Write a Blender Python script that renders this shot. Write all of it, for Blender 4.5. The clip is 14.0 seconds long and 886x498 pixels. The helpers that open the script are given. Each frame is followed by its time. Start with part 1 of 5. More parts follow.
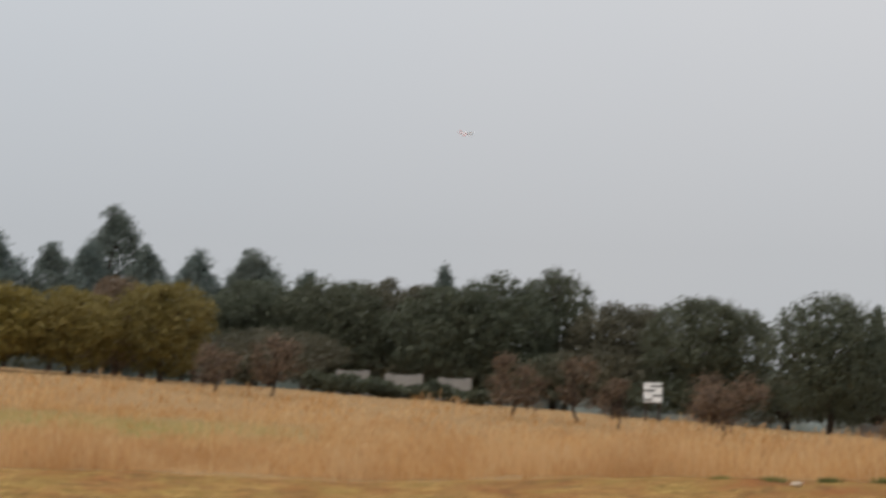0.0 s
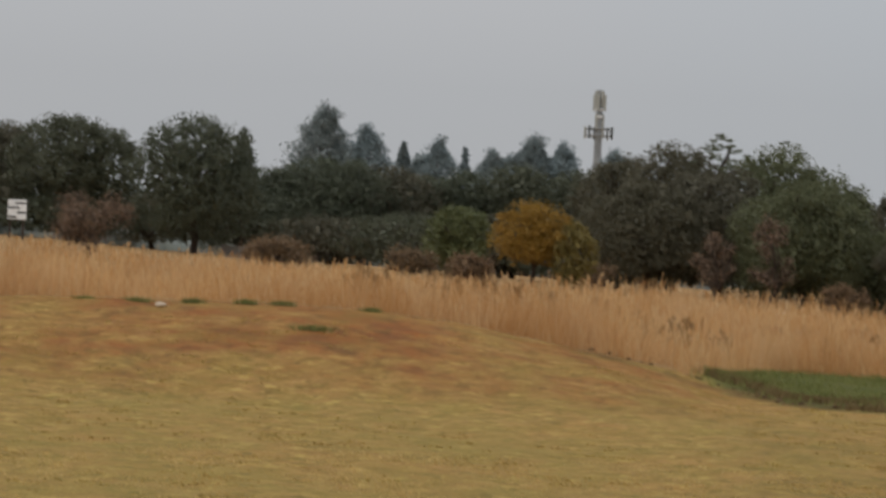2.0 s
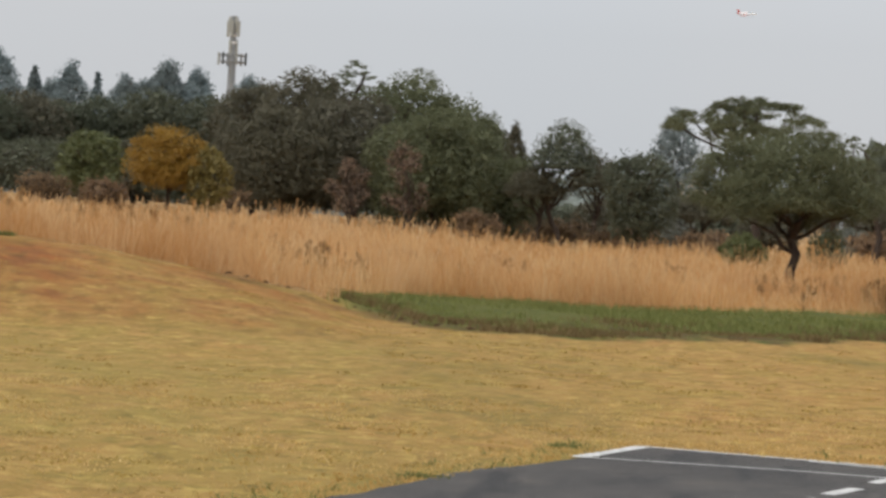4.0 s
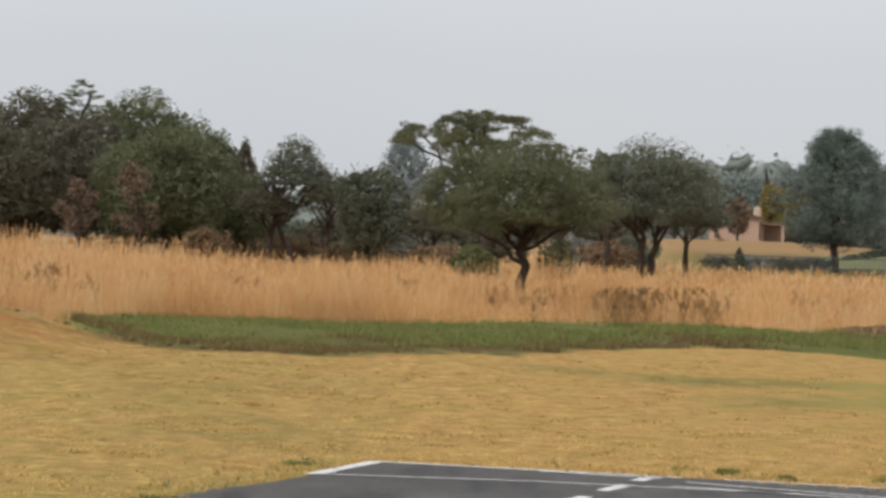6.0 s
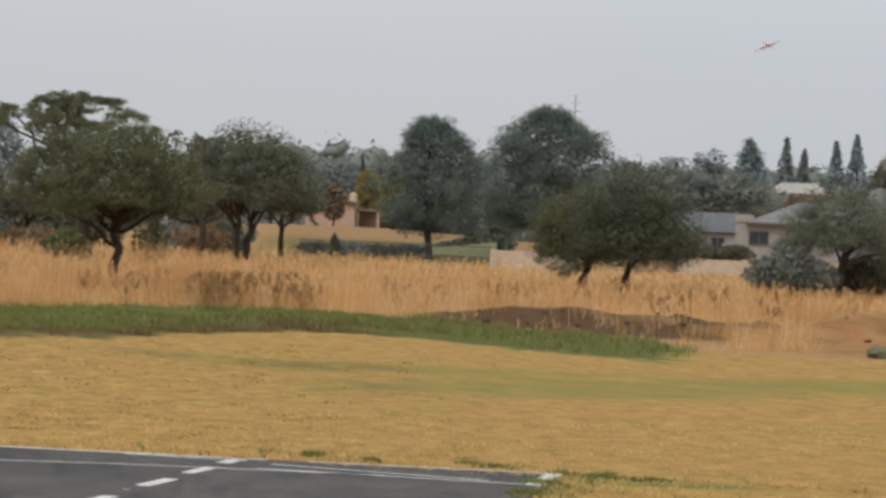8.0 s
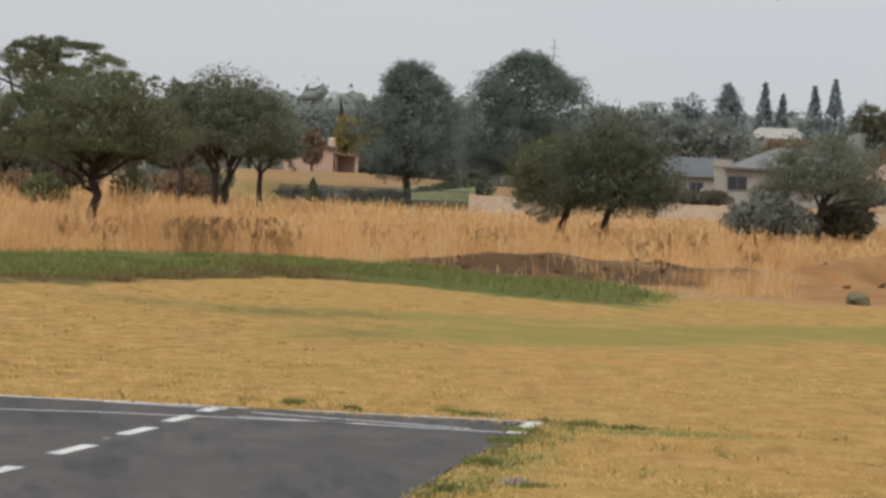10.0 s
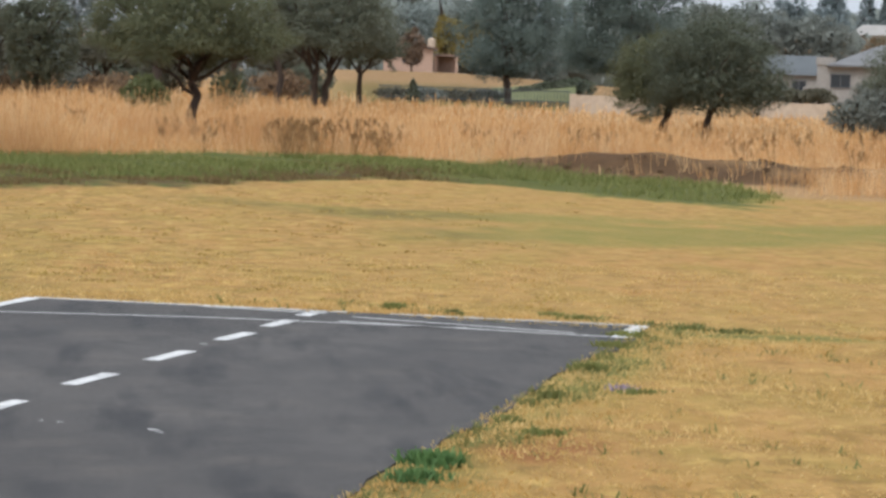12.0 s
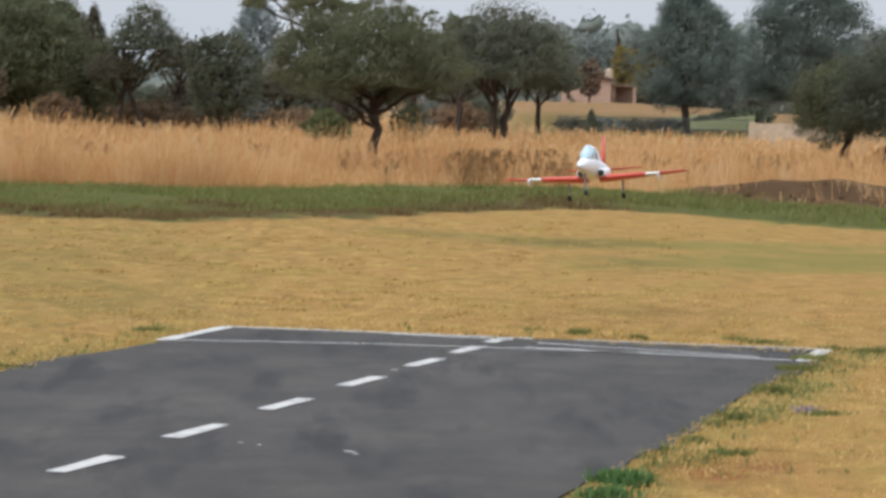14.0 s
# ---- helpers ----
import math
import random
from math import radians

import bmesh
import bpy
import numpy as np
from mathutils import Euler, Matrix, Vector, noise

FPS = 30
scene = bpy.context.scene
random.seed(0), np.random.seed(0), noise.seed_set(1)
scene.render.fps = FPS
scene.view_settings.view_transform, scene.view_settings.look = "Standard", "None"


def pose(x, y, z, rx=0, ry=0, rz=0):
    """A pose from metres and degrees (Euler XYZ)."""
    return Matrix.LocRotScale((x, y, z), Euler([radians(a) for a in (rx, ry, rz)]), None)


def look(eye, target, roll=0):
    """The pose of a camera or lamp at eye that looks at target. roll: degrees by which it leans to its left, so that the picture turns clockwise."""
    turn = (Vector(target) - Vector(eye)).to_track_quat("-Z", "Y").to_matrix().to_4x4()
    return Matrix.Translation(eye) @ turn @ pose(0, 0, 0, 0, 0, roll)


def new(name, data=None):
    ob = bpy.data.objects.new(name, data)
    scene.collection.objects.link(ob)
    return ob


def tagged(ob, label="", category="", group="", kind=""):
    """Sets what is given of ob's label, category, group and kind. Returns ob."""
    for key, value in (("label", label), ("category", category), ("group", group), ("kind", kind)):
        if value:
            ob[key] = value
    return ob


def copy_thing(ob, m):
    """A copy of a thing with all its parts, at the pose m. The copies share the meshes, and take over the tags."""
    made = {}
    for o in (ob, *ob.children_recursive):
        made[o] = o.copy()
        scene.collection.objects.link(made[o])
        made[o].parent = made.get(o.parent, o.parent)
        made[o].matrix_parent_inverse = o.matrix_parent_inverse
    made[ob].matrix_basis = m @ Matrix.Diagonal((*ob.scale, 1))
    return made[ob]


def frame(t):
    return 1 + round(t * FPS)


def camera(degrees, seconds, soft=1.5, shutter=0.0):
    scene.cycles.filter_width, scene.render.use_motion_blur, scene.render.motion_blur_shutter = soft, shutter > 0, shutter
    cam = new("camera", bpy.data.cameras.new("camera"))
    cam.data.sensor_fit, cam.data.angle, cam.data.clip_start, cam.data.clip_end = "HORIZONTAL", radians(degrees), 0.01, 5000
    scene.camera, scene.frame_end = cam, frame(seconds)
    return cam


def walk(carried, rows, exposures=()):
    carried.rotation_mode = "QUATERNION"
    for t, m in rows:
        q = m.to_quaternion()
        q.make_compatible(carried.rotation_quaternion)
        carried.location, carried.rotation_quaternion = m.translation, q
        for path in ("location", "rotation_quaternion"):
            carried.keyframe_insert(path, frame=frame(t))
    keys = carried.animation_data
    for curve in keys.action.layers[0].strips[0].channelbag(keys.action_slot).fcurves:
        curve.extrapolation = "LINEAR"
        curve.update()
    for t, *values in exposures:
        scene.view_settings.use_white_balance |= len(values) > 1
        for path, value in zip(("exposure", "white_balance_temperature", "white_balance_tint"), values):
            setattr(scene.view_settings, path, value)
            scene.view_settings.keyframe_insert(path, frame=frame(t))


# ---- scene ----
cam = camera(19.766, 14.0, soft=3.0, shutter=0.2)
# seconds, place of the eye, then bearing (clockwise from +y), tilt and lean in degrees
EYES = [
    (0.0, 0.005, -0.005, 1.686, -30.361, 3.872, 1.835),
    (0.5, -0.002, -0.010, 1.680, -24.967, 6.134, 1.515),
    (1.0, 0.045, 0.011, 1.674, -22.851, 3.629, 1.484),
    (1.5, -0.005, -0.003, 1.713, -19.471, 2.302, 2.592),
    (2.0, -0.024, -0.003, 1.717, -15.999, 0.347, 2.692),
    (2.2, -0.029, -0.003, 1.716, -15.218, -0.431, 2.618),
    (4.3, -0.072, -0.058, 1.653, -6.885, -1.133, 2.599),
    (4.5, -0.069, -0.047, 1.656, -6.525, -1.557, 2.449),
    (5.0, -0.064, -0.020, 1.659, -5.499, -1.989, 2.217),
    (5.5, -0.046, -0.028, 1.669, -3.489, -1.399, 1.850),
    (6.0, -0.037, -0.146, 1.678, -1.689, -0.338, 1.534),
    (6.5, -0.028, -0.192, 1.689, 1.019, -0.261, 1.567),
    (7.0, -0.007, -0.206, 1.677, 3.448, -0.630, 1.762),
    (7.5, 0.005, -0.191, 1.670, 5.587, -0.497, 2.025),
    (8.0, 0.022, -0.179, 1.668, 7.382, -0.391, 2.207),
    (8.2, 0.030, -0.176, 1.669, 7.989, -0.395, 2.179),
    (10.3, 0.011, -0.095, 1.689, 7.865, -1.966, 2.216),
    (10.5, 0.014, -0.029, 1.688, 7.670, -2.211, 2.198),
    (11.0, 0.025, 0.022, 1.691, 7.109, -2.756, 2.077),
    (11.5, 0.038, 0.131, 1.692, 6.431, -3.356, 1.933),
    (12.0, 0.048, 0.262, 1.677, 5.731, -3.939, 1.856),
    (12.5, 0.051, 0.350, 1.674, 5.020, -4.256, 1.759),
    (13.0, 0.052, 0.373, 1.682, 4.241, -2.655, 1.677),
    (13.5, 0.049, 0.274, 1.685, 3.604, -1.582, 1.454),
    (14.0, -0.013, -0.030, 1.666, 1.672, -3.330, 1.031),
]


def aim(x, y, z, bearing, tilt, lean):
    b, e = radians(bearing), radians(tilt)
    way = Vector((math.sin(b) * math.cos(e), math.cos(b) * math.cos(e), math.sin(e)))
    return look((x, y, z), Vector((x, y, z)) + way * 10, lean)


# seconds, stops, kelvin, tint
EXPOSURES = [(0.0, -0.22, 6500, 10), (0.5, -0.46, 6500, 10), (1.0, -0.83, 6500, 10), (1.5, -0.74, 6500, 10), (2.2, -0.4, 6500, 10), (4.3, 0.03, 6500, 10), (5.0, 0.09, 6500, 10),
             (6.0, 0.09, 6500, 10), (7.2, -0.05, 6500, 10), (8.2, -0.07, 6500, 10), (10.3, 0.02, 6500, 10), (11.5, 0.17, 6250, 10), (12.5, 0.33, 5850, 10), (13.0, 0.32, 5850, 10), (14.0, 0.12, 6100, 10)]
walk(cam, [(t, aim(*row)) for t, *row in EYES], EXPOSURES)

# ---- light ----
world = bpy.data.worlds.new("hazy_sky")
scene.world = world
world.use_nodes = True
wn, wl = world.node_tree.nodes, world.node_tree.links
sky = wn.new("ShaderNodeTexSky")
sky.sky_type, sky.sun_disc = "NISHITA", False
sky.sun_elevation, sky.sun_rotation = radians(48), radians(215)
sky.dust_density, sky.air_density, sky.altitude = 6.0, 1.0, 1500
pale = wn.new("ShaderNodeHueSaturation")
pale.inputs["Saturation"].default_value = 0.25
wl.new(sky.outputs[0], pale.inputs["Color"])
veil = wn.new("ShaderNodeMix")
veil.data_type = "RGBA"
veil.inputs["Factor"].default_value = 0.82
wl.new(pale.outputs[0], veil.inputs["A"])
cloud = wn.new("ShaderNodeTexNoise")
cloud.inputs["Scale"].default_value = 3.0
cloud.inputs["Detail"].default_value = 3
tone = wn.new("ShaderNodeMix")
tone.data_type = "RGBA"
tone.inputs["A"].default_value = (5.5, 6.05, 6.6, 1)
tone.inputs["B"].default_value = (6.7, 6.6, 6.65, 1)
wl.new(cloud.outputs["Fac"], tone.inputs["Factor"])
wl.new(tone.outputs["Result"], veil.inputs["B"])
back = wn["Background"]
back.inputs["Strength"].default_value = 0.1
# an overcast sky grows brighter towards the zenith
coord, up, lift = wn.new("ShaderNodeTexCoord"), wn.new("ShaderNodeSeparateXYZ"), wn.new("ShaderNodeMapRange")
wl.new(coord.outputs["Generated"], up.inputs[0])
wl.new(up.outputs["Z"], lift.inputs["Value"])
lift.inputs["From Min"].default_value, lift.inputs["From Max"].default_value = 0.07, 0.9
lift.inputs["To Min"].default_value, lift.inputs["To Max"].default_value = 0.1, 0.27
wl.new(lift.outputs[0], back.inputs["Strength"])
wl.new(veil.outputs["Result"], back.inputs["Color"])

sun = new("sun", bpy.data.lights.new("sun", "SUN"))
sun.data.energy, sun.data.angle, sun.data.color = 1.5, radians(14), (1.0, 0.94, 0.86)
sun.matrix_world = look((-40, -57, 78), (0, 0, 0))


# ---- materials ----
def shader(name, rough=0.7, spec=0.3, metal=0.0):
    m = bpy.data.materials.new(name)
    m.use_nodes = True
    b = m.node_tree.nodes["Principled BSDF"]
    b.inputs["Roughness"].default_value = rough
    b.inputs["Specular IOR Level"].default_value = spec
    b.inputs["Metallic"].default_value = metal
    return m, m.node_tree.nodes, m.node_tree.links, b


def rgba(c):
    return (*c, 1)


def blend(n, l, fac, a, b, mode="MIX"):
    """A colour mix node; a, b and fac are sockets or values."""
    x = n.new("ShaderNodeMix")
    x.data_type, x.blend_type = "RGBA", mode
    for key, v in (("Factor", fac), ("A", a), ("B", b)):
        if isinstance(v, bpy.types.NodeSocket):
            l.new(v, x.inputs[key])
        elif key == "Factor":
            x.inputs[key].default_value = v
        else:
            x.inputs[key].default_value = rgba(v)
    return x.outputs["Result"]


def grain(n, l, scale, detail=4, stretch=(1, 1, 1), lo=0.35, hi=0.65, rough=0.6):
    """Noise in world metres, spread between lo and hi."""
    g = n.new("ShaderNodeNewGeometry")
    mp = n.new("ShaderNodeMapping")
    mp.inputs["Scale"].default_value = stretch
    l.new(g.outputs["Position"], mp.inputs["Vector"])
    t = n.new("ShaderNodeTexNoise")
    t.inputs["Scale"].default_value, t.inputs["Detail"].default_value = scale, detail
    t.inputs["Roughness"].default_value = rough
    l.new(mp.outputs[0], t.inputs["Vector"])
    r = n.new("ShaderNodeMapRange")
    r.inputs["From Min"].default_value, r.inputs["From Max"].default_value = lo, hi
    l.new(t.outputs["Fac"], r.inputs["Value"])
    return r.outputs[0]


def relief(n, l, b, height, strength, dist):
    bump = n.new("ShaderNodeBump")
    bump.inputs["Strength"].default_value, bump.inputs["Distance"].default_value = strength, dist
    l.new(height, bump.inputs["Height"])
    l.new(bump.outputs[0], b.inputs["Normal"])


def glow_through(n, l, b, colour, share):
    """Thin leaves and blades pass part of the light on."""
    t = n.new("ShaderNodeBsdfTranslucent")
    l.new(colour, t.inputs["Color"])
    x = n.new("ShaderNodeMixShader")
    x.inputs[0].default_value = share
    l.new(b.outputs[0], x.inputs[1])
    l.new(t.outputs[0], x.inputs[2])
    l.new(x.outputs[0], n["Material Output"].inputs["Surface"])


def leaf_mat(name, dark, light, rough=0.6):
    m, n, l, b = shader(name, rough, 0.25)
    g = n.new("ShaderNodeNewGeometry")
    patch = grain(n, l, 0.9, 3)
    lower, upper = ([a + (b - a) * k for a, b in zip(dark, light)] for k in (0.2, 0.7))
    c = blend(n, l, g.outputs["Random Per Island"], lower, upper)
    c = blend(n, l, patch, c, blend(n, l, 0.5, light, c))
    o = n.new("ShaderNodeObjectInfo")
    c = blend(n, l, o.outputs["Random"], c, blend(n, l, 0.3, c, (0.10, 0.09, 0.05)))
    l.new(c, b.inputs["Base Color"])
    glow_through(n, l, b, c, 0.3)
    return m


def straw_mat(name, dark, light):
    m, n, l, b = shader(name, 0.85, 0.1)
    g = n.new("ShaderNodeNewGeometry")
    c = blend(n, l, g.outputs["Random Per Island"], dark, light)
    rusty = grain(n, l, 0.55, 5, (1, 1, 0.25), 0.46, 0.62)
    c = blend(n, l, blend(n, l, 0.45, (0, 0, 0), rusty), c, [v * q for v, q in zip(dark, (0.92, 0.72, 0.55))])
    pale = grain(n, l, 0.9, 4, (1, 1, 0.3), 0.54, 0.68)
    c = blend(n, l, blend(n, l, 0.4, (0, 0, 0), pale), c, [v * q for v, q in zip(light, (1.12, 1.12, 1.15))])
    l.new(c, b.inputs["Base Color"])
    glow_through(n, l, b, c, 0.5)
    return m


def plain_mat(name, col, other, scale=3.0, rough=0.7, spec=0.3, metal=0.0, bump=0.0):
    m, n, l, b = shader(name, rough, spec, metal)
    big, fine = grain(n, l, scale, 4), grain(n, l, scale * 9, 3)
    c = blend(n, l, big, col, other)
    c = blend(n, l, 0.25, c, blend(n, l, fine, [v * 0.7 for v in col], [min(1, v * 1.25) for v in col]))
    l.new(c, b.inputs["Base Color"])
    if bump:
        relief(n, l, b, fine, 0.5, bump)
    return m


LEAF = {
    # the gum's own green with a blue haze tint mixed in
    "gum": leaf_mat("gum_leaves", (0.072, 0.101, 0.089), (0.158, 0.200, 0.181)),
    "olive": leaf_mat("olive_leaves", (0.058, 0.068, 0.030), (0.143, 0.152, 0.078)),
    "dark": leaf_mat("dark_leaves", (0.048, 0.059, 0.039), (0.108, 0.119, 0.077)),
    "woods": leaf_mat("woodland_leaves", (0.053, 0.052, 0.033), (0.128, 0.115, 0.077)),
    "pine": leaf_mat("pine_needles", (0.079, 0.105, 0.095), (0.172, 0.209, 0.187)),
    # far and haze: the pale blue-grey of distance is put into the leaf colour
    "far": leaf_mat("hazed_pale_leaves", (0.152, 0.183, 0.172), (0.281, 0.309, 0.279)),
    "haze": leaf_mat("hazed_grey_leaves", (0.134, 0.169, 0.173), (0.252, 0.299, 0.304)),
    "thorn": leaf_mat("thorn_leaves", (0.064, 0.076, 0.052), (0.163, 0.177, 0.126)),
    "yellow": leaf_mat("autumn_leaves", (0.170, 0.095, 0.011), (0.400, 0.227, 0.034)),
    "gold": leaf_mat("yellowing_leaves", (0.118, 0.095, 0.024), (0.289, 0.218, 0.057)),
    "brown": leaf_mat("dead_leaves", (0.120, 0.074, 0.047), (0.239, 0.161, 0.109)),
    "tan": leaf_mat("bare_twigs", (0.147, 0.089, 0.047), (0.257, 0.165, 0.092)),
    "silver": leaf_mat("silver_leaves", (0.100, 0.113, 0.094), (0.233, 0.247, 0.218)),
    "fresh": leaf_mat("fresh_leaves", (0.056, 0.078, 0.024), (0.166, 0.181, 0.072)),
}
BARK = plain_mat("bark", (0.075, 0.055, 0.042), (0.035, 0.026, 0.021), 4.0, 0.9, 0.15, bump=0.02)
CREAM = plain_mat("cream_plaster", (0.455, 0.360, 0.265), (0.385, 0.300, 0.218), 0.5, 0.85)
PINK = plain_mat("pink_plaster", (0.44, 0.30, 0.225), (0.37, 0.25, 0.185), 0.5, 0.85)
PALE = plain_mat("pale_plaster", (0.281, 0.261, 0.234), (0.234, 0.218, 0.199), 0.5, 0.85)
TILES = plain_mat("grey_roof_tiles", (0.143, 0.141, 0.138), (0.105, 0.104, 0.103), 0.8, 0.7)
SHEET = plain_mat("roof_sheeting", (0.094, 0.102, 0.105), (0.072, 0.077, 0.080), 0.5, 0.75)
RUST = plain_mat("brown_roof", (0.22, 0.15, 0.11), (0.16, 0.11, 0.09), 0.5, 0.7)
STEEL = plain_mat("galvanised_steel", (0.30, 0.31, 0.31), (0.22, 0.23, 0.23), 1.0, 0.5, 0.4, 0.6)
PANEL = plain_mat("antenna_plastic", (0.36, 0.36, 0.32), (0.26, 0.26, 0.23), 0.6, 0.5)
DARKPAINT = plain_mat("dark_fence_paint", (0.075, 0.08, 0.076), (0.055, 0.058, 0.054), 1.0, 0.5)
WHITE = plain_mat("white_board", (0.78, 0.78, 0.76), (0.66, 0.66, 0.64), 1.5, 0.5)
GLASS, gn, gl, gb = shader("window_glass", 0.08, 0.5)
gb.inputs["Base Color"].default_value = (0.03, 0.035, 0.04, 1)
STONE = plain_mat("mossy_stone", (0.13, 0.125, 0.065), (0.08, 0.066, 0.042), 3.0, 0.9, bump=0.03)

GRASS, an, al, ab = shader("dry_grass", 0.75, 0.15)
ag = an.new("ShaderNodeNewGeometry")
ramp = an.new("ShaderNodeValToRGB")
for spot, col in ((0.0, (0.445, 0.228, 0.080)), (0.3, (0.615, 0.355, 0.142)), (0.7, (0.700, 0.452, 0.212))):
    e = ramp.color_ramp.elements.new(spot)
    e.color = rgba(col)
ramp.color_ramp.elements[-1].color = (0.728, 0.540, 0.312, 1)
al.new(ag.outputs["Random Per Island"], ramp.inputs[0])
apatch = grain(an, al, 0.3, 5, (1, 1, 1), 0.40, 0.62)
apale = grain(an, al, 0.75, 4, (1, 1, 0.4), 0.50, 0.66)
acol = blend(an, al, apatch, ramp.outputs[0], blend(an, al, 0.5, ramp.outputs[0], (0.354, 0.165, 0.055)))
acol = blend(an, al, blend(an, al, 0.55, (0, 0, 0), apale), acol, (0.74, 0.56, 0.33))
al.new(acol, ab.inputs["Base Color"])
glow_through(an, al, ab, acol, 0.45)

TURF = straw_mat("lawn_tufts", (0.46, 0.31, 0.105), (0.66, 0.48, 0.21))
GREENTURF = leaf_mat("green_tufts", (0.080, 0.118, 0.026), (0.235, 0.225, 0.068), 0.75)
LUSH = leaf_mat("lush_tufts", (0.055, 0.125, 0.035), (0.135, 0.225, 0.075), 0.7)
TUSSOCK = straw_mat("lawn_tussock_blades", (0.27, 0.185, 0.055), (0.44, 0.32, 0.10))
DEADTURF = leaf_mat("dead_turf", (0.090, 0.062, 0.024), (0.225, 0.150, 0.060), 0.85)
WEED = leaf_mat("dry_weed_heads", (0.27, 0.15, 0.06), (0.48, 0.29, 0.13), 0.9)


def ground_mat():
    m, n, l, b = shader("ground_cover", 0.92, 0.1)
    at = n.new("ShaderNodeAttribute")
    at.attribute_name = "cover"
    dk = at.outputs["Alpha"]
    sep = n.new("ShaderNodeSeparateColor")
    l.new(at.outputs["Color"], sep.inputs[0])
    broad, mid, fine = grain(n, l, 0.16, 4), grain(n, l, 1.3, 5), grain(n, l, 22, 4, (1, 1, 1), 0.3, 0.7)
    streak = grain(n, l, 0.45, 6, (0.5, 1.3, 1), 0.44, 0.60)
    lawn = blend(n, l, broad, (0.359, 0.195, 0.064), (0.312, 0.206, 0.055))
    lawn = blend(n, l, blend(n, l, 0.4, (0, 0, 0), streak), lawn, (0.255, 0.173, 0.042))
    lawn = blend(n, l, blend(n, l, 0.6, mid, (0, 0, 0)), lawn, (0.401, 0.223, 0.082))
    tuftiness = grain(n, l, 4.0, 5, (0.8, 0.8, 1), 0.36, 0.64, 0.7)
    lawn = blend(n, l, 0.55, lawn, blend(n, l, tuftiness, (0.182, 0.105, 0.028), (0.500, 0.318, 0.113)))
    lawn = blend(n, l, 0.25, lawn, blend(n, l, fine, (0.198, 0.114, 0.032), (0.458, 0.281, 0.102)))
    mossy = grain(n, l, 1.1, 6, (1.0, 0.5, 1), 0.47, 0.63, 0.65)
    lawn = blend(n, l, blend(n, l, 0.55, (0, 0, 0), mossy), lawn, (0.267, 0.197, 0.047))
    orange = grain(n, l, 0.7, 6, (1.0, 0.45, 1), 0.50, 0.66, 0.65)
    lawn = blend(n, l, blend(n, l, 0.35, (0, 0, 0), orange), lawn, (0.388, 0.187, 0.065))
    worn = grain(n, l, 3.4, 7, (1.0, 0.42, 1), 0.53, 0.63, 0.68)
    lawn = blend(n, l, blend(n, l, 0.7, (0, 0, 0), worn), lawn, (0.210, 0.126, 0.036))
    where = n.new("ShaderNodeNewGeometry")
    axis = n.new("ShaderNodeSeparateXYZ")
    l.new(where.outputs["Position"], axis.inputs[0])
    rough_side = n.new("ShaderNodeMapRange")
    rough_side.inputs["From Min"].default_value, rough_side.inputs["From Max"].default_value = 3.0, -3.0
    rough_side.inputs["To Min"].default_value, rough_side.inputs["To Max"].default_value = 0.45, 0.9
    l.new(axis.outputs["X"], rough_side.inputs["Value"])
    clumps = grain(n, l, 3.0, 6, (1.0, 1.0, 1), 0.51, 0.60, 0.72)
    lawn = blend(n, l, blend(n, l, rough_side.outputs[0], (0, 0, 0), clumps), lawn, (0.205, 0.142, 0.036))
    tips = grain(n, l, 3.8, 6, (1.0, 1.0, 1), 0.53, 0.64, 0.72)
    lawn = blend(n, l, blend(n, l, rough_side.outputs[0], (0, 0, 0), tips), lawn, (0.52, 0.372, 0.112))
    dabs = grain(n, l, 5.5, 4, (0.8, 0.8, 1), 0.60, 0.66, 0.6)
    lawn = blend(n, l, blend(n, l, rough_side.outputs[0], (0, 0, 0), dabs), lawn, (0.135, 0.088, 0.026))
    green = blend(n, l, mid, (0.055, 0.076, 0.014), (0.125, 0.122, 0.032))
    green = blend(n, l, 0.5, green, blend(n, l, fine, (0.045, 0.055, 0.012), (0.135, 0.132, 0.038)))
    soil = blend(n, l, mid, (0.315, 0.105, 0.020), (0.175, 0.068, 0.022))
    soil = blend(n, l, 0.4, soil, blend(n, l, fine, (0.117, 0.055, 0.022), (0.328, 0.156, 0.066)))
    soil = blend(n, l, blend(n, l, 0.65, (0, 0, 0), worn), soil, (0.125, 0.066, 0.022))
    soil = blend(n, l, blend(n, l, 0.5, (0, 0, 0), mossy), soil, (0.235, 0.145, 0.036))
    veld = blend(n, l, mid, (0.351, 0.215, 0.098), (0.273, 0.164, 0.072))
    veld = blend(n, l, 0.4, veld, blend(n, l, fine, (0.172, 0.101, 0.039), (0.429, 0.289, 0.140)))
    c = blend(n, l, sep.outputs[2], lawn, veld)
    half = []
    for lo, hi in ((0.0, 0.55), (0.45, 1.0)):
        r = n.new("ShaderNodeMapRange")
        r.inputs["From Min"].default_value, r.inputs["From Max"].default_value = lo, hi
        l.new(sep.outputs[0], r.inputs["Value"])
        half.append(r.outputs[0])
    sward = blend(n, l, mid, (0.190, 0.175, 0.036), (0.280, 0.205, 0.058))
    c = blend(n, l, half[0], c, blend(n, l, 0.35, sward, blend(n, l, fine, (0.105, 0.100, 0.022), (0.330, 0.260, 0.090))))
    c = blend(n, l, half[1], c, green)
    patchy = grain(n, l, 0.9, 6, (1, 1, 1), 0.36, 0.58, 0.65)
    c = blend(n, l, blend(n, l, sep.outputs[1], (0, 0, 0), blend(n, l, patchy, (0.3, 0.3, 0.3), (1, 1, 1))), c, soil)
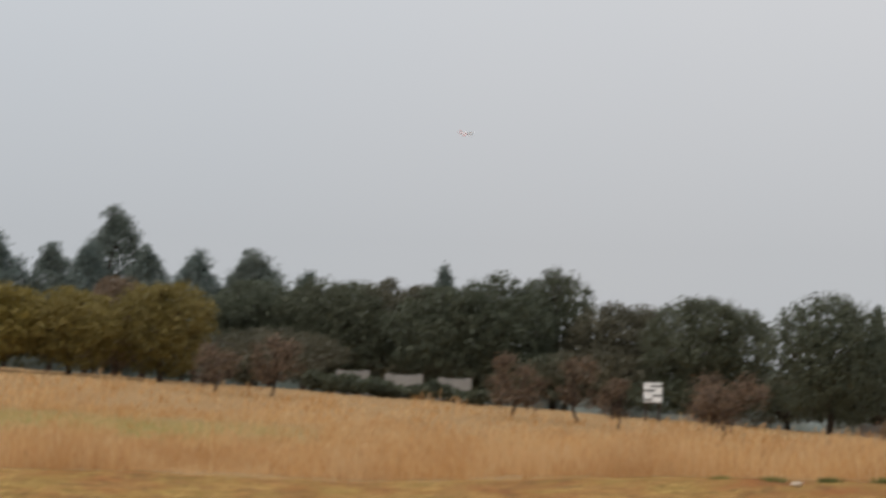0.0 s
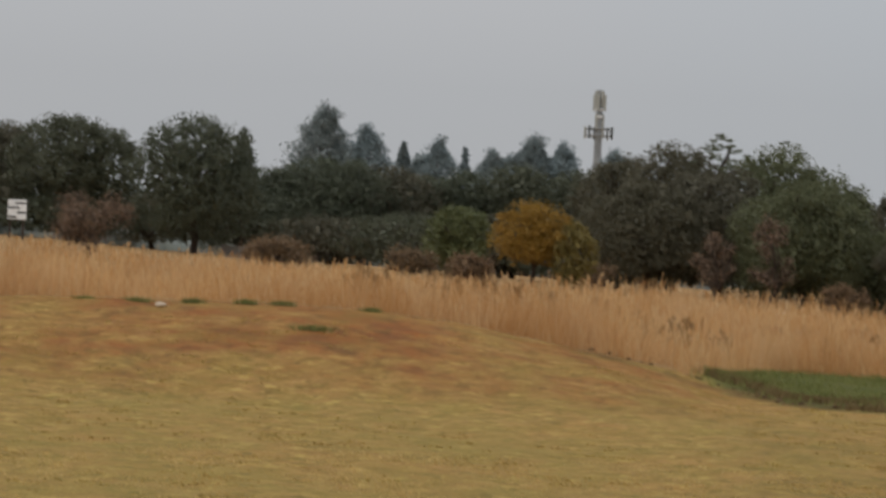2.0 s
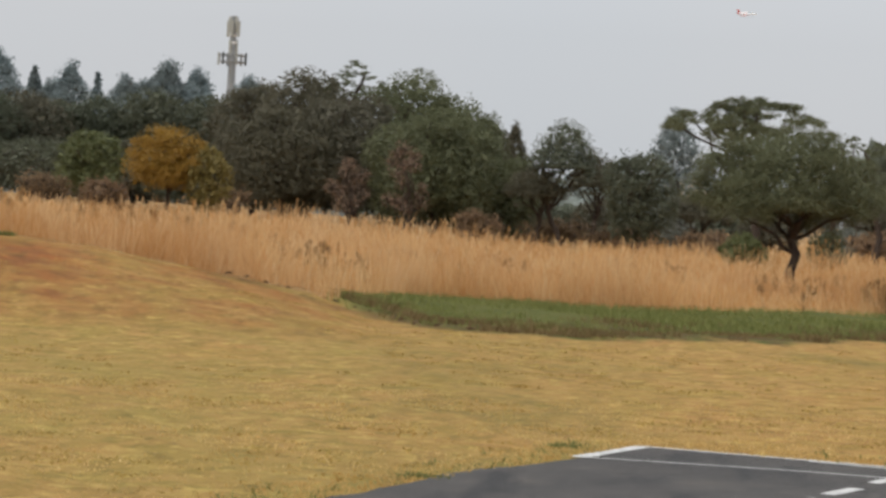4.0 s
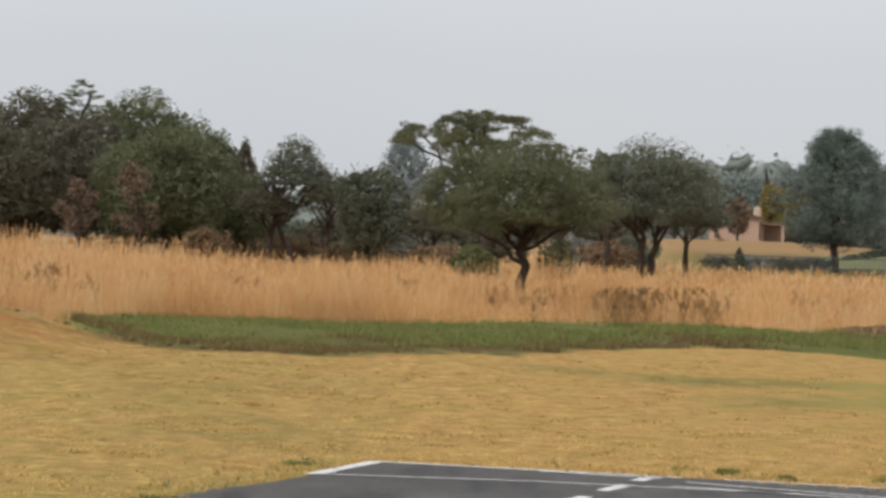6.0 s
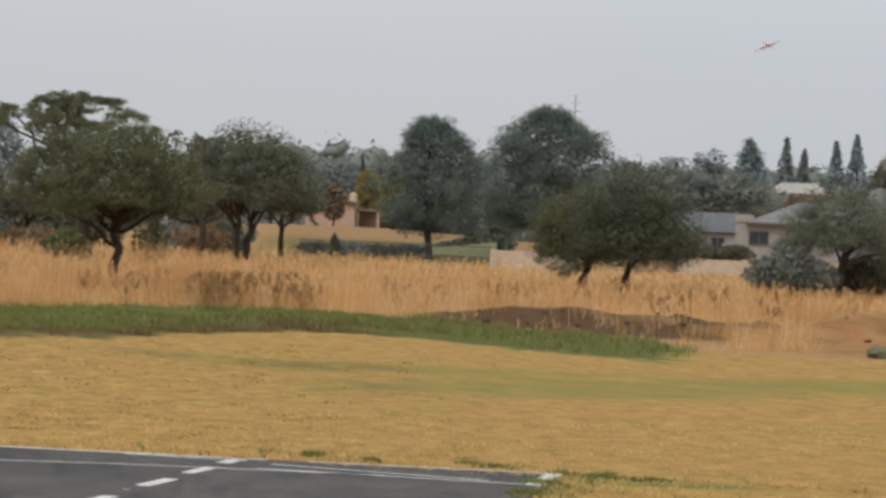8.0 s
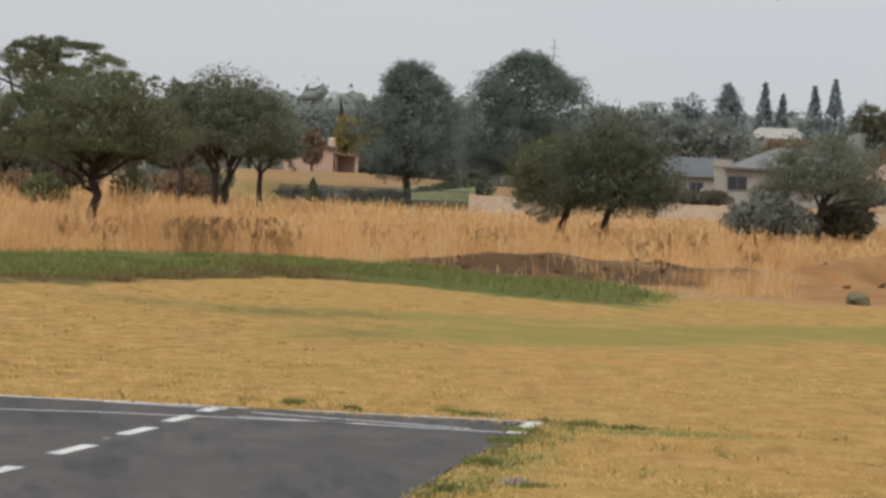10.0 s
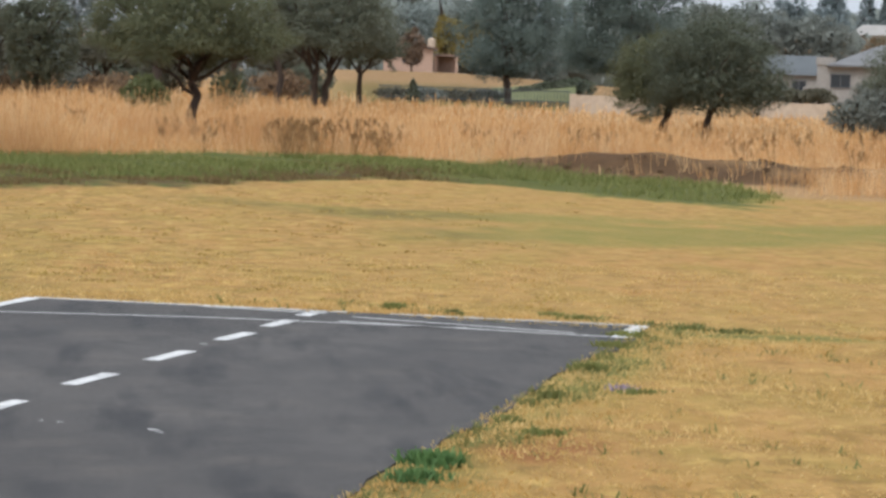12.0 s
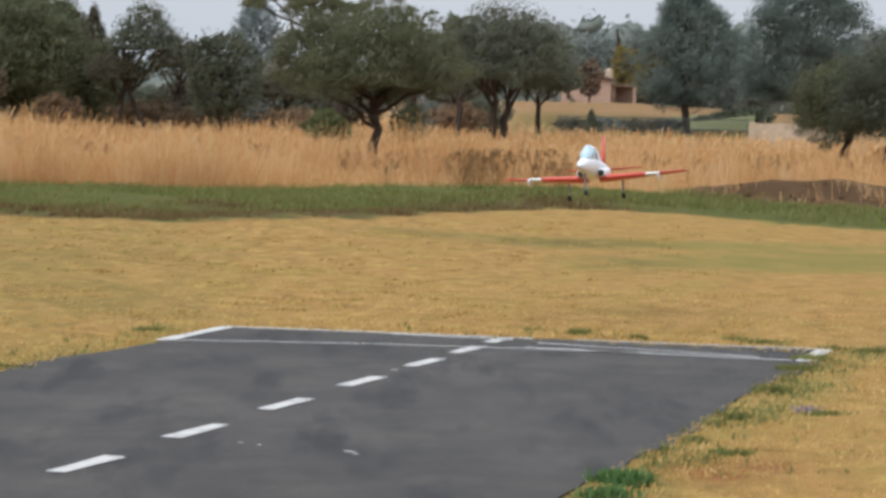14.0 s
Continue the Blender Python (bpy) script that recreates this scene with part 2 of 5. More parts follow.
    loam = blend(n, l, mid, (0.060, 0.033, 0.014), (0.105, 0.056, 0.023))
    c = blend(n, l, dk, c, blend(n, l, 0.4, loam, blend(n, l, fine, (0.030, 0.019, 0.010), (0.120, 0.072, 0.034))))
    c = blend(n, l, 1.0, c, (0.95, 0.922, 0.91), "MULTIPLY")
    l.new(c, b.inputs["Base Color"])
    relief(n, l, b, fine, 0.7, 0.03)
    return m


def asphalt_mat():
    m, n, l, b = shader("worn_asphalt", 0.85, 0.3)
    broad, mid, fine = grain(n, l, 0.5, 5), grain(n, l, 2.2, 7, (1.0, 0.6, 1), 0.45, 0.66), grain(n, l, 90, 3, (1, 1, 1), 0.3, 0.7)
    c = blend(n, l, broad, (0.034, 0.031, 0.029), (0.069, 0.062, 0.056))
    c = blend(n, l, blend(n, l, 0.9, (0, 0, 0), mid), c, (0.028, 0.027, 0.026))
    c = blend(n, l, 0.35, c, blend(n, l, fine, (0.028, 0.026, 0.023), (0.103, 0.089, 0.079)))
    dust = grain(n, l, 1.4, 6, (1, 1.4, 1), 0.54, 0.72)
    c = blend(n, l, blend(n, l, 0.36, (0, 0, 0), dust), c, (0.113, 0.095, 0.077))
    tyres = grain(n, l, 1.1, 6, (2.2, 0.5, 1), 0.52, 0.66)
    c = blend(n, l, blend(n, l, 0.9, (0, 0, 0), tyres), c, (0.022, 0.021, 0.021))
    l.new(c, b.inputs["Base Color"])
    relief(n, l, b, fine, 0.6, 0.006)
    return m


def line_mat():
    m, n, l, b = shader("worn_white_paint", 0.7, 0.3)
    wear, fine = grain(n, l, 9, 6, (1, 1, 1), 0.52, 0.72), grain(n, l, 70, 3, (1, 1, 1), 0.45, 0.7)
    c = blend(n, l, wear, (0.492, 0.480, 0.455), (0.213, 0.209, 0.205))
    l.new(blend(n, l, blend(n, l, 0.4, (0, 0, 0), fine), c, (0.205, 0.197, 0.197)), b.inputs["Base Color"])
    return m


GROUND, ASPHALT, PAINT = ground_mat(), asphalt_mat(), line_mat()


# ---- mesh helpers ----
def polar(bearing, r):
    return r * math.sin(radians(bearing)), r * math.cos(radians(bearing))


def step(v, a, b):
    s = np.clip((v - a) / (b - a), 0, 1)
    return s * s * (3 - 2 * s)


def net(name, verts, faces, material, smooth=False):
    """A mesh from arrays of points and of faces with one count of corners."""
    verts, faces = np.asarray(verts, np.float32), np.asarray(faces, np.int32)
    me = bpy.data.meshes.new(name)
    k = faces.shape[1]
    me.vertices.add(len(verts))
    me.vertices.foreach_set("co", verts.ravel())
    me.loops.add(faces.size)
    me.loops.foreach_set("vertex_index", faces.ravel())
    me.polygons.add(len(faces))
    me.polygons.foreach_set("loop_start", np.arange(len(faces), dtype=np.int32) * k)
    me.update(calc_edges=True)
    if smooth:
        me.polygons.foreach_set("use_smooth", np.ones(len(faces), bool))
    me.materials.append(material)
    return me


def part_of(name, me, parent, label="", at=None):
    ob = new(name, me)
    ob.parent = parent
    if at is not None:
        ob.matrix_basis = at
    return tagged(ob, label)


def part(name, bm, material, parent, label="", smooth=False):
    me = bpy.data.meshes.new(name)
    bm.normal_update()
    bm.to_mesh(me)
    bm.free()
    me.materials.append(material)
    if smooth:
        for p in me.polygons:
            p.use_smooth = True
    return part_of(name, me, parent, label)


def box(bm, x0, x1, y0, y1, z0, z1, bevel=0.0):
    made = bmesh.ops.create_cube(bm, size=1, matrix=Matrix.Translation(((x0 + x1) / 2, (y0 + y1) / 2, (z0 + z1) / 2)) @ Matrix.Diagonal((x1 - x0, y1 - y0, z1 - z0, 1)))
    if bevel:
        bmesh.ops.bevel(bm, geom=list({e for v in made["verts"] for e in v.link_edges}), offset=bevel, segments=2, affect="EDGES")


def rod(bm, a, b, r0, r1=None, sides=8):
    a, b = Vector(a), Vector(b)
    q = (b - a).to_track_quat("Z", "Y").to_matrix().to_4x4()
    bmesh.ops.create_cone(bm, cap_ends=True, segments=sides, radius1=r0, radius2=r0 if r1 is None else r1, depth=(b - a).length, matrix=Matrix.Translation((a + b) / 2) @ q)


def solid(bm, rings, cap=True):
    """Joins rings of points of equal count into one skin."""
    loops = [[bm.verts.new(p) for p in ring] for ring in rings]
    for a, b in zip(loops, loops[1:]):
        for i in range(len(a)):
            j = (i + 1) % len(a)
            bm.faces.new((a[i], a[j], b[j], b[i]))
    if cap:
        bm.faces.new(loops[0][::-1])
        bm.faces.new(loops[-1])
    bmesh.ops.recalc_face_normals(bm, faces=bm.faces)


def base(name, x, y, z, turn=0.0):
    ob = new(name)
    ob.empty_display_size = 0.2
    ob.matrix_basis = pose(x, y, z, 0, 0, turn)
    return ob


# ---- ground ----
def rise(b, r):
    """Height of the land at bearing b (degrees) and distance r."""
    far = np.interp(b, [-60, -40, -30, -20, -12, -5], [4.0, 3.7, 2.7, 1.5, 0.9, 0.0]) * step(r, 48, 135)
    bank = np.interp(b, [-60, -32, -24, -20, -17.8, -15.3, -14, -12, -10.9, -9.5, -8], [0.70, 0.75, 0.93, 0.99, 0.96, 0.80, 0.64, 0.44, 0.28, 0.08, 0.0])
    bank = bank * step(r, 28.5, 38.5) * (1 - 0.25 * step(r, 42, 70))
    ridge = np.interp(b, [6.4, 7.4, 8.4, 9.8, 11, 12.5, 14.6, 15.6, 16.6, 17.8, 19, 24], [0, 0.22, 0.27, 0.42, 0.36, 0.32, 0.26, 0.28, 0.42, 0.62, 0.7, 0.6])
    crest = np.interp(b, [6, 10, 15, 20], [47.5, 46.5, 45.5, 52])
    ridge = ridge * (0.92 + 0.09 * np.sin(3.1 * b) + 0.05 * np.sin(12.7 * b + 2.0 * r) + 0.04 * np.sin(29 * b - 3 * r)) * np.exp(-((r - crest) / 1.4) ** 2)
    slope = np.interp(b, [0, 3, 6, 9, 12], [0, 1.8, 1.8, 0.9, 0.5]) * step(r, 150, 262)
    ditch = -0.10 * np.exp(-((r - np.interp(b, [-12, -4, 5, 13], [41, 38, 42, 38])) / 1.6) ** 2) * step(b, -10, -7) * (1 - step(b, 11, 14))
    return np.maximum(bank, far) + ridge + slope + ditch


def height(x, y):
    return float(rise(math.degrees(math.atan2(x, y)), math.hypot(x, y)))


U, V = Vector((0.945, -0.328)), Vector((-0.328, -0.945))
CORNER = Vector((-1.07, 18.40))
WIDE, LONG = 4.36, 46.0


def strip(u, v):
    q = CORNER + U * u + V * v
    return q.x, q.y


def green_front(b):
    return np.interp(b, [-9.7, -8.3, -4.6, 0, 4.4, 5.9, 11, 13], [38, 35.5, 34.3, 35.5, 42, 40, 36, 35])


def green_back(b):
    return np.interp(b, [-10.8, -8, -4, 1, 4.4, 7.1, 12, 13.5], [40, 48, 46, 49, 50, 46, 42, 39])


def build_ground():
    bearings = np.concatenate([np.arange(-180, -46, 6.0), np.arange(-46, 24, 0.25), np.arange(24, 180, 6.0)])
    dist = np.concatenate([np.array([0.0, 2, 4, 6]), np.arange(8, 60, 0.25), np.arange(60, 140, 1.5), np.geomspace(140, 4200, 34)])
    b, r = np.meshgrid(bearings, dist, indexing="ij")
    x, y = r * np.sin(np.radians(b)), r * np.cos(np.radians(b))
    rng = np.random.default_rng(5)
    wob = lambda k, p: np.sin(x * k + p) * np.cos(y * k * 1.3 + 2 * p) + 0.6 * np.sin(x * k * 2.3 + 3 * p + y * k)
    near = 1 - step(np.abs((x - CORNER.x) * U.x + (y - CORNER.y) * U.y - WIDE / 2), WIDE / 2, WIDE / 2 + 1.5) * 1.0
    z = rise(b, r) + (0.012 * wob(1.9, 0.4) + 0.03 * wob(0.35, 1.1) * step(r, 20, 34)) * (1 - near) + rng.normal(0, 0.004, b.shape) * (r > 9) * (1 - near) - 0.006 * near
    z[r > 3000] -= 3.0
    # cover: green, bare soil, tall veld
    edge = 0.5 * wob(0.8, 0.3) + 0.4 * wob(2.7, 1.9) + rng.normal(0, 0.25, b.shape)
    gf, gk = green_front(b) + edge * 1.5, green_back(b) + edge * 0.5
    green = step(r, gf - 0.5, gf + 0.8) * (1 - step(r, gk - 0.4, gk + 1.2)) * step(b + edge * 0.4, -10.6, -9.4) * (1 - step(b + edge * 0.4, 12.2, 13.6))
    sweep = 0.7 * np.sin(0.55 * x + 0.3 * y) + 0.5 * np.sin(1.3 * x - 0.8 * y)
    haze = np.exp(-((r - (27.0 + 0.25 * (b - 6)) - sweep * 0.5) / 1.3) ** 2) * step(b, 3, 8) * 0.75 + np.exp(-((r - np.interp(b, [-2, 4, 14], [33.5, 31.0, 30.0]) - sweep * 0.4) / 1.0) ** 2) * step(b, -2, 5) * 0.6
    haze = np.maximum(haze, 0.13 * step(-b, 1, 7) * (1 - step(r, 28, 37)))
    u = (x - CORNER.x) * U.x + (y - CORNER.y) * U.y
    v = (x - CORNER.x) * V.x + (y - CORNER.y) * V.y
    verge = np.exp(-((u - WIDE - 0.12) / 0.28) ** 2) * (v > -0.4) * (0.55 + 0.3 * wob(1.3, 2.0))
    verge = np.maximum(verge, np.exp(-((v + 0.12) / 0.14) ** 2) * step(u, 3.2, 3.6) * (1 - step(u, 5.6, 6.4)) * 0.9)
    verge = np.maximum(verge, 0.5 * np.exp(-((u + 0.15) / 0.25) ** 2) * (v > 0))
    glade = step(-b, 32, 35) * step(r, 58, 64) * (1 - step(r, 84, 92)) * 0.42
    yard = 0.5 * step(b, 2.5, 4) * (1 - step(b, 9, 10)) * step(r, 126, 134) * (1 - step(r, 188, 206))
    green = np.clip(np.maximum.reduce([green, np.clip(haze * (1.2 + 0.9 * edge), 0, 0.5), verge, glade, yard]), 0, 1)
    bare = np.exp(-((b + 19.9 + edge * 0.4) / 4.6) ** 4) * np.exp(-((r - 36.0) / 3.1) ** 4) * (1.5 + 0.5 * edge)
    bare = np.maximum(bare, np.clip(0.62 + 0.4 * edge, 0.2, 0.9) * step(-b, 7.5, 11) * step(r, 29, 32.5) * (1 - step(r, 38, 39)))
    dark = np.exp(-((r - np.interp(b, [6, 10, 15, 20], [46.0, 45.2, 44.4, 50.5])) / 1.8) ** 4) * step(b, 6.6, 7.6) * (1 - step(b, 14.4, 15.4)) * (1.05 + 0.4 * edge)
    dark = np.maximum(dark, np.exp(-((b - 17.0) / 1.3) ** 4 - ((r - 52.6) / 1.4) ** 2))
    sand = step(b + edge * 0.25, 15.2, 16.2) * step(r, 38.5, 40) * (1 - step(r, 52, 56))
    spot = np.exp(-((u - WIDE - 0.45) / 0.28) ** 2 - ((v - 5.45) / 0.5) ** 2)
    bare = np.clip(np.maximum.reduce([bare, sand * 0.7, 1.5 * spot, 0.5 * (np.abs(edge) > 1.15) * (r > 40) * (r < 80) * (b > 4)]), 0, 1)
    # rim: brown earth and the thin shadow along the edge, both painted as loam
    rim = np.exp(-((r - np.where(b < -10.5, 38.7, gf - 0.2)) / 0.5) ** 2) * step(-b, -4, -2) * step(b, -13.5, -12) * (0.6 + 0.6 * edge)
    under = green * (1 - step(r, gf + 2.5, gf + 6.0)) * step(b, -10, -8.5) * (1 - step(b, 5, 8)) * np.clip(0.65 + 0.8 * edge + rng.normal(0, 0.45, b.shape), 0, 0.9)
    dark = np.clip(np.maximum.reduce([dark, 0.3 * step(b, 2.5, 4) * (1 - step(b, 9, 10)) * step(r, 126, 134) * (1 - step(r, 300, 340)), yard * np.clip(1.05 + 0.3 * edge, 0.6, 1.4), rim, under, 0.35 * bare * (edge > 0.9) * (b < -10)]), 0, 1)
    front = np.interp(b, [-46, -12, -10, -8, 12, 13, 24], [38.6, 38.8, 40.5, 45, 40, 38.5, 38.5])
    veld = step(r, front - 0.3, front + 0.4)
    nb, nr = b.shape
    i = np.arange(nb)[:, None] * nr + np.arange(nr - 1)
    j = (np.arange(nb)[:, None] + 1) % nb * nr + np.arange(nr - 1)
    faces = np.stack([i, i + 1, j + 1, j], -1).reshape(-1, 4)
    pts = np.stack([x, y, z], -1).reshape(-1, 3)
    me = net("ground", pts, faces[:, ::-1], GROUND, True)
    col = me.color_attributes.new("cover", "FLOAT_COLOR", "POINT")
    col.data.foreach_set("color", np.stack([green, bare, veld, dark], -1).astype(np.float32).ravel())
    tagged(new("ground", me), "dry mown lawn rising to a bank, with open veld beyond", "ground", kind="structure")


build_ground()


def build_runway():
    """Asphalt slab with ragged edges, 3 cm proud of the lawn, and its worn white lines."""
    rng = random.Random(3)
    top, low = [], []
    ring = [(u, 0.0) for u in np.linspace(0, WIDE, 30)] + [(WIDE, v) for v in np.linspace(0.3, LONG, 150)] + [(0.0, v) for v in np.linspace(LONG, 0.3, 150)]
    bm = bmesh.new()
    for u, v in ring:
        v -= (0.03 + 0.085 * u) * (v < 0.1)
        k = 0.02 if v < 0.1 else 0.05
        x, y = strip(u + rng.uniform(-k, k) + (0.05 * math.sin(v * 1.7) if v > 0.1 else 0), v + rng.uniform(-0.03, 0.03))
        top.append(bm.verts.new((x, y, 0.005)))
        low.append(bm.verts.new((x, y, -0.08)))
    bm.faces.new(top)
    for i in range(len(top)):
        j = (i + 1) % len(top)
        bm.faces.new((top[i], low[i], low[j], top[j]))
    bmesh.ops.recalc_face_normals(bm, faces=bm.faces)
    me = bpy.data.meshes.new("runway")
    bm.to_mesh(me)
    bm.free()
    me.materials.append(ASPHALT)
    runway = tagged(new("runway", me), "narrow grey asphalt runway with worn white lines", "runway", kind="structure")

    def line(name, u0, v0, u1, v1, wide):
        a, b = Vector(strip(u0, v0)), Vector(strip(u1, v1))
        n = max(2, int((b - a).length / 0.12))
        side = Vector((-(b - a).y, (b - a).x)).normalized() * wide / 2
        bm = bmesh.new()
        rows = []
        for i in range(n + 1):
            p = a.lerp(b, i / n)
            w = 1 + rng.uniform(-0.12, 0.12)
            rows.append([bm.verts.new((*(p + side * w * s), 0.0095)) for s in (-1, 1)])
        for p, q in zip(rows, rows[1:]):
            bm.faces.new((p[0], q[0], q[1], p[1]))
        bmesh.ops.recalc_face_normals(bm, faces=bm.faces)
        if bm.faces[:][0].normal.z < 0:
            bmesh.ops.reverse_faces(bm, faces=bm.faces)
        part(name, bm, PAINT, runway)

    line("edge_line", 0.05, 0.03, 2.3, -0.15, 0.065)
    line("edge_line", 2.6, -0.19, 4.3, -0.33, 0.055)
    line("edge_line", 1.3, 0.0, 2.2, 0.02, 0.05)
    line("edge_line", 0.06, 1.16, 1.5, 0.74, 0.04)
    line("edge_line", 1.5, 0.74, 3.3, 0.47, 0.035)
    line("edge_line", 2.42, 0.50, 4.25, 0.52, 0.042)
    line("edge_line", 2.42, 0.15, 4.0, 0.40, 0.042)
    line("corner_bar", 0.06, 0.05, 0.06, 1.2, 0.115)
    line("corner_bar", 4.33, -0.34, 4.33, 0.55, 0.11)
    for v0, v1 in ((-0.16, 0.28), (0.58, 1.08), (1.5, 2.02), (2.68, 3.24), (3.92, 4.48), (5.16, 5.72), (6.42, 6.98), (7.7, 8.26), (9.0, 9.56), (10.3, 10.86)):
        line("centre_dash", 2.13, v0, 2.10, v1, 0.105)
    for u0, v0, size in ((2.06, 2.27, 0.035), (3.03, 5.82, 0.04), (3.09, 5.88, 0.025), (2.57, 5.78, 0.022), (2.47, 5.76, 0.018)):
        line("paint_fleck", u0, v0, u0 + size * 1.5, v0 + 0.01, size * 0.6)


build_runway()


# ---- grass ----
def blades(x, y, z, tall, wide, lean, rng, head):
    """One bent four-cornered blade for each foot; some carry a feathery head."""
    n = len(x)
    a, t = rng.uniform(0, 2 * np.pi, n), rng.uniform(0, 2 * np.pi, n)
    foot = np.stack([x, y, z], 1)
    side = np.stack([np.cos(a), np.sin(a), 0 * a], 1) * wide[:, None] / 2
    tip = foot + np.stack([np.cos(t) * lean * tall, np.sin(t) * lean * tall, tall], 1)
    v = np.stack([foot - side, foot + side, tip + side * 0.45, tip - side * 0.45], 1)
    if head > 0:
        k = rng.random(n) < head
        c, up = tip[k], (tip[k] - foot[k])
        h = 0.16 + 0.1 * rng.random(k.sum())
        up = up / np.linalg.norm(up, axis=1)[:, None] * h[:, None]
        s = side[k] / np.linalg.norm(side[k], axis=1)[:, None] * (wide[k] * 0.9)[:, None]
        v = np.concatenate([v, np.stack([c - up * 0.5, c + s, c + up * 0.6, c - s], 1)])
    return v.reshape(-1, 3), np.arange(len(v) * 4).reshape(-1, 4)


def lumps(x, y, k, p):
    return 0.5 + 0.25 * (np.sin(x * k + p) * np.cos(y * k * 0.8 + 2 * p) + np.sin((x + y) * k * 1.7 + p * 3) * np.sin((x - y) * k * 0.6 + p))


def build_veld():
    rng = np.random.default_rng(11)
    for r0, r1, count, wide, many in ((38.4, 60, 17000, 0.0085, 13), (60, 92, 12500, 0.020, 7), (92, 178, 10000, 0.045, 5)):
        b = rng.uniform(-45, 22, count * 2)
        r = np.sqrt(rng.uniform(r0 ** 2, r1 ** 2, count * 2))
        x, y = r * np.sin(np.radians(b)), r * np.cos(np.radians(b))
        clump = lumps(x, y, 0.55, 0.7)
        front = np.interp(b, [-45, -12, -10.6, -9.5, 13, 13.6], [38.6, 38.8, 40.5, 0, 0, 38.6])
        front = np.maximum(front, np.where((b > -10.2) & (b < 13.4), green_back(b) - 0.3, 0))
        keep = (r > front + rng.normal(0, 0.35, len(r))) & (rng.random(len(r)) < 0.12 + 1.15 * clump)
        keep &= ~((b > 2.8) & (r > 122))
        keep &= ~((b < -33) & (r > 60) & (r < 88) & (rng.random(len(r)) < 0.8))
        keep &= ~((b > 15.7) & (r < 52))
        keep &= ~((b < -3) & (r > np.interp(b, [-45, -12, -3], [112, 110, 140])))
        keep &= (b < 6.8) | (rng.random(len(r)) < np.where(r < 47.2, np.interp(b, [9.0, 12.6, 14], [0.02, 0.06, 0.35]), 0.62))
        b, r, x, y, clump = (q[keep][:count] for q in (b, r, x, y, clump))
        tall = np.interp(b, [-45, -16, -10, -6, 2, 7, 12, 22], [0.34, 0.48, 0.64, 0.58, 0.52, 0.42, 0.32, 0.34]) * (0.28 + 1.45 * clump ** 1.4) * (0.62 + 0.85 * lumps(x, y, 0.21, 2.2) ** 1.3) * rng.uniform(0.75, 1.25, len(b)) * np.where(r > 60, 0.85, 1) * np.where((np.abs(b - 0.3) < 1.1) & (r < 63), 0.6, 1)
        n = len(b)
        rep = lambda q: np.repeat(q, many)
        spread = 0.10 + wide * 3
        px, py = rep(x) + rng.normal(0, spread, n * many), rep(y) + rng.normal(0, spread, n * many)
        bb, rr = np.degrees(np.arctan2(px, py)), np.hypot(px, py)
        h = rep(tall) * (0.35 + 0.9 * rng.random(n * many) ** 0.9)
        v, f = blades(px, py, rise(bb, rr) - 0.02, h, np.full(n * many, wide) * rng.uniform(0.6, 1.4, n * many), np.abs(rng.normal(0, 0.42, n * many)), rng, 0.25)
        tagged(new("tall_grass", net("tall_grass", v, f, GRASS)), "tall straw-coloured dry veld grass with feathery heads", "grass", kind="stuff")


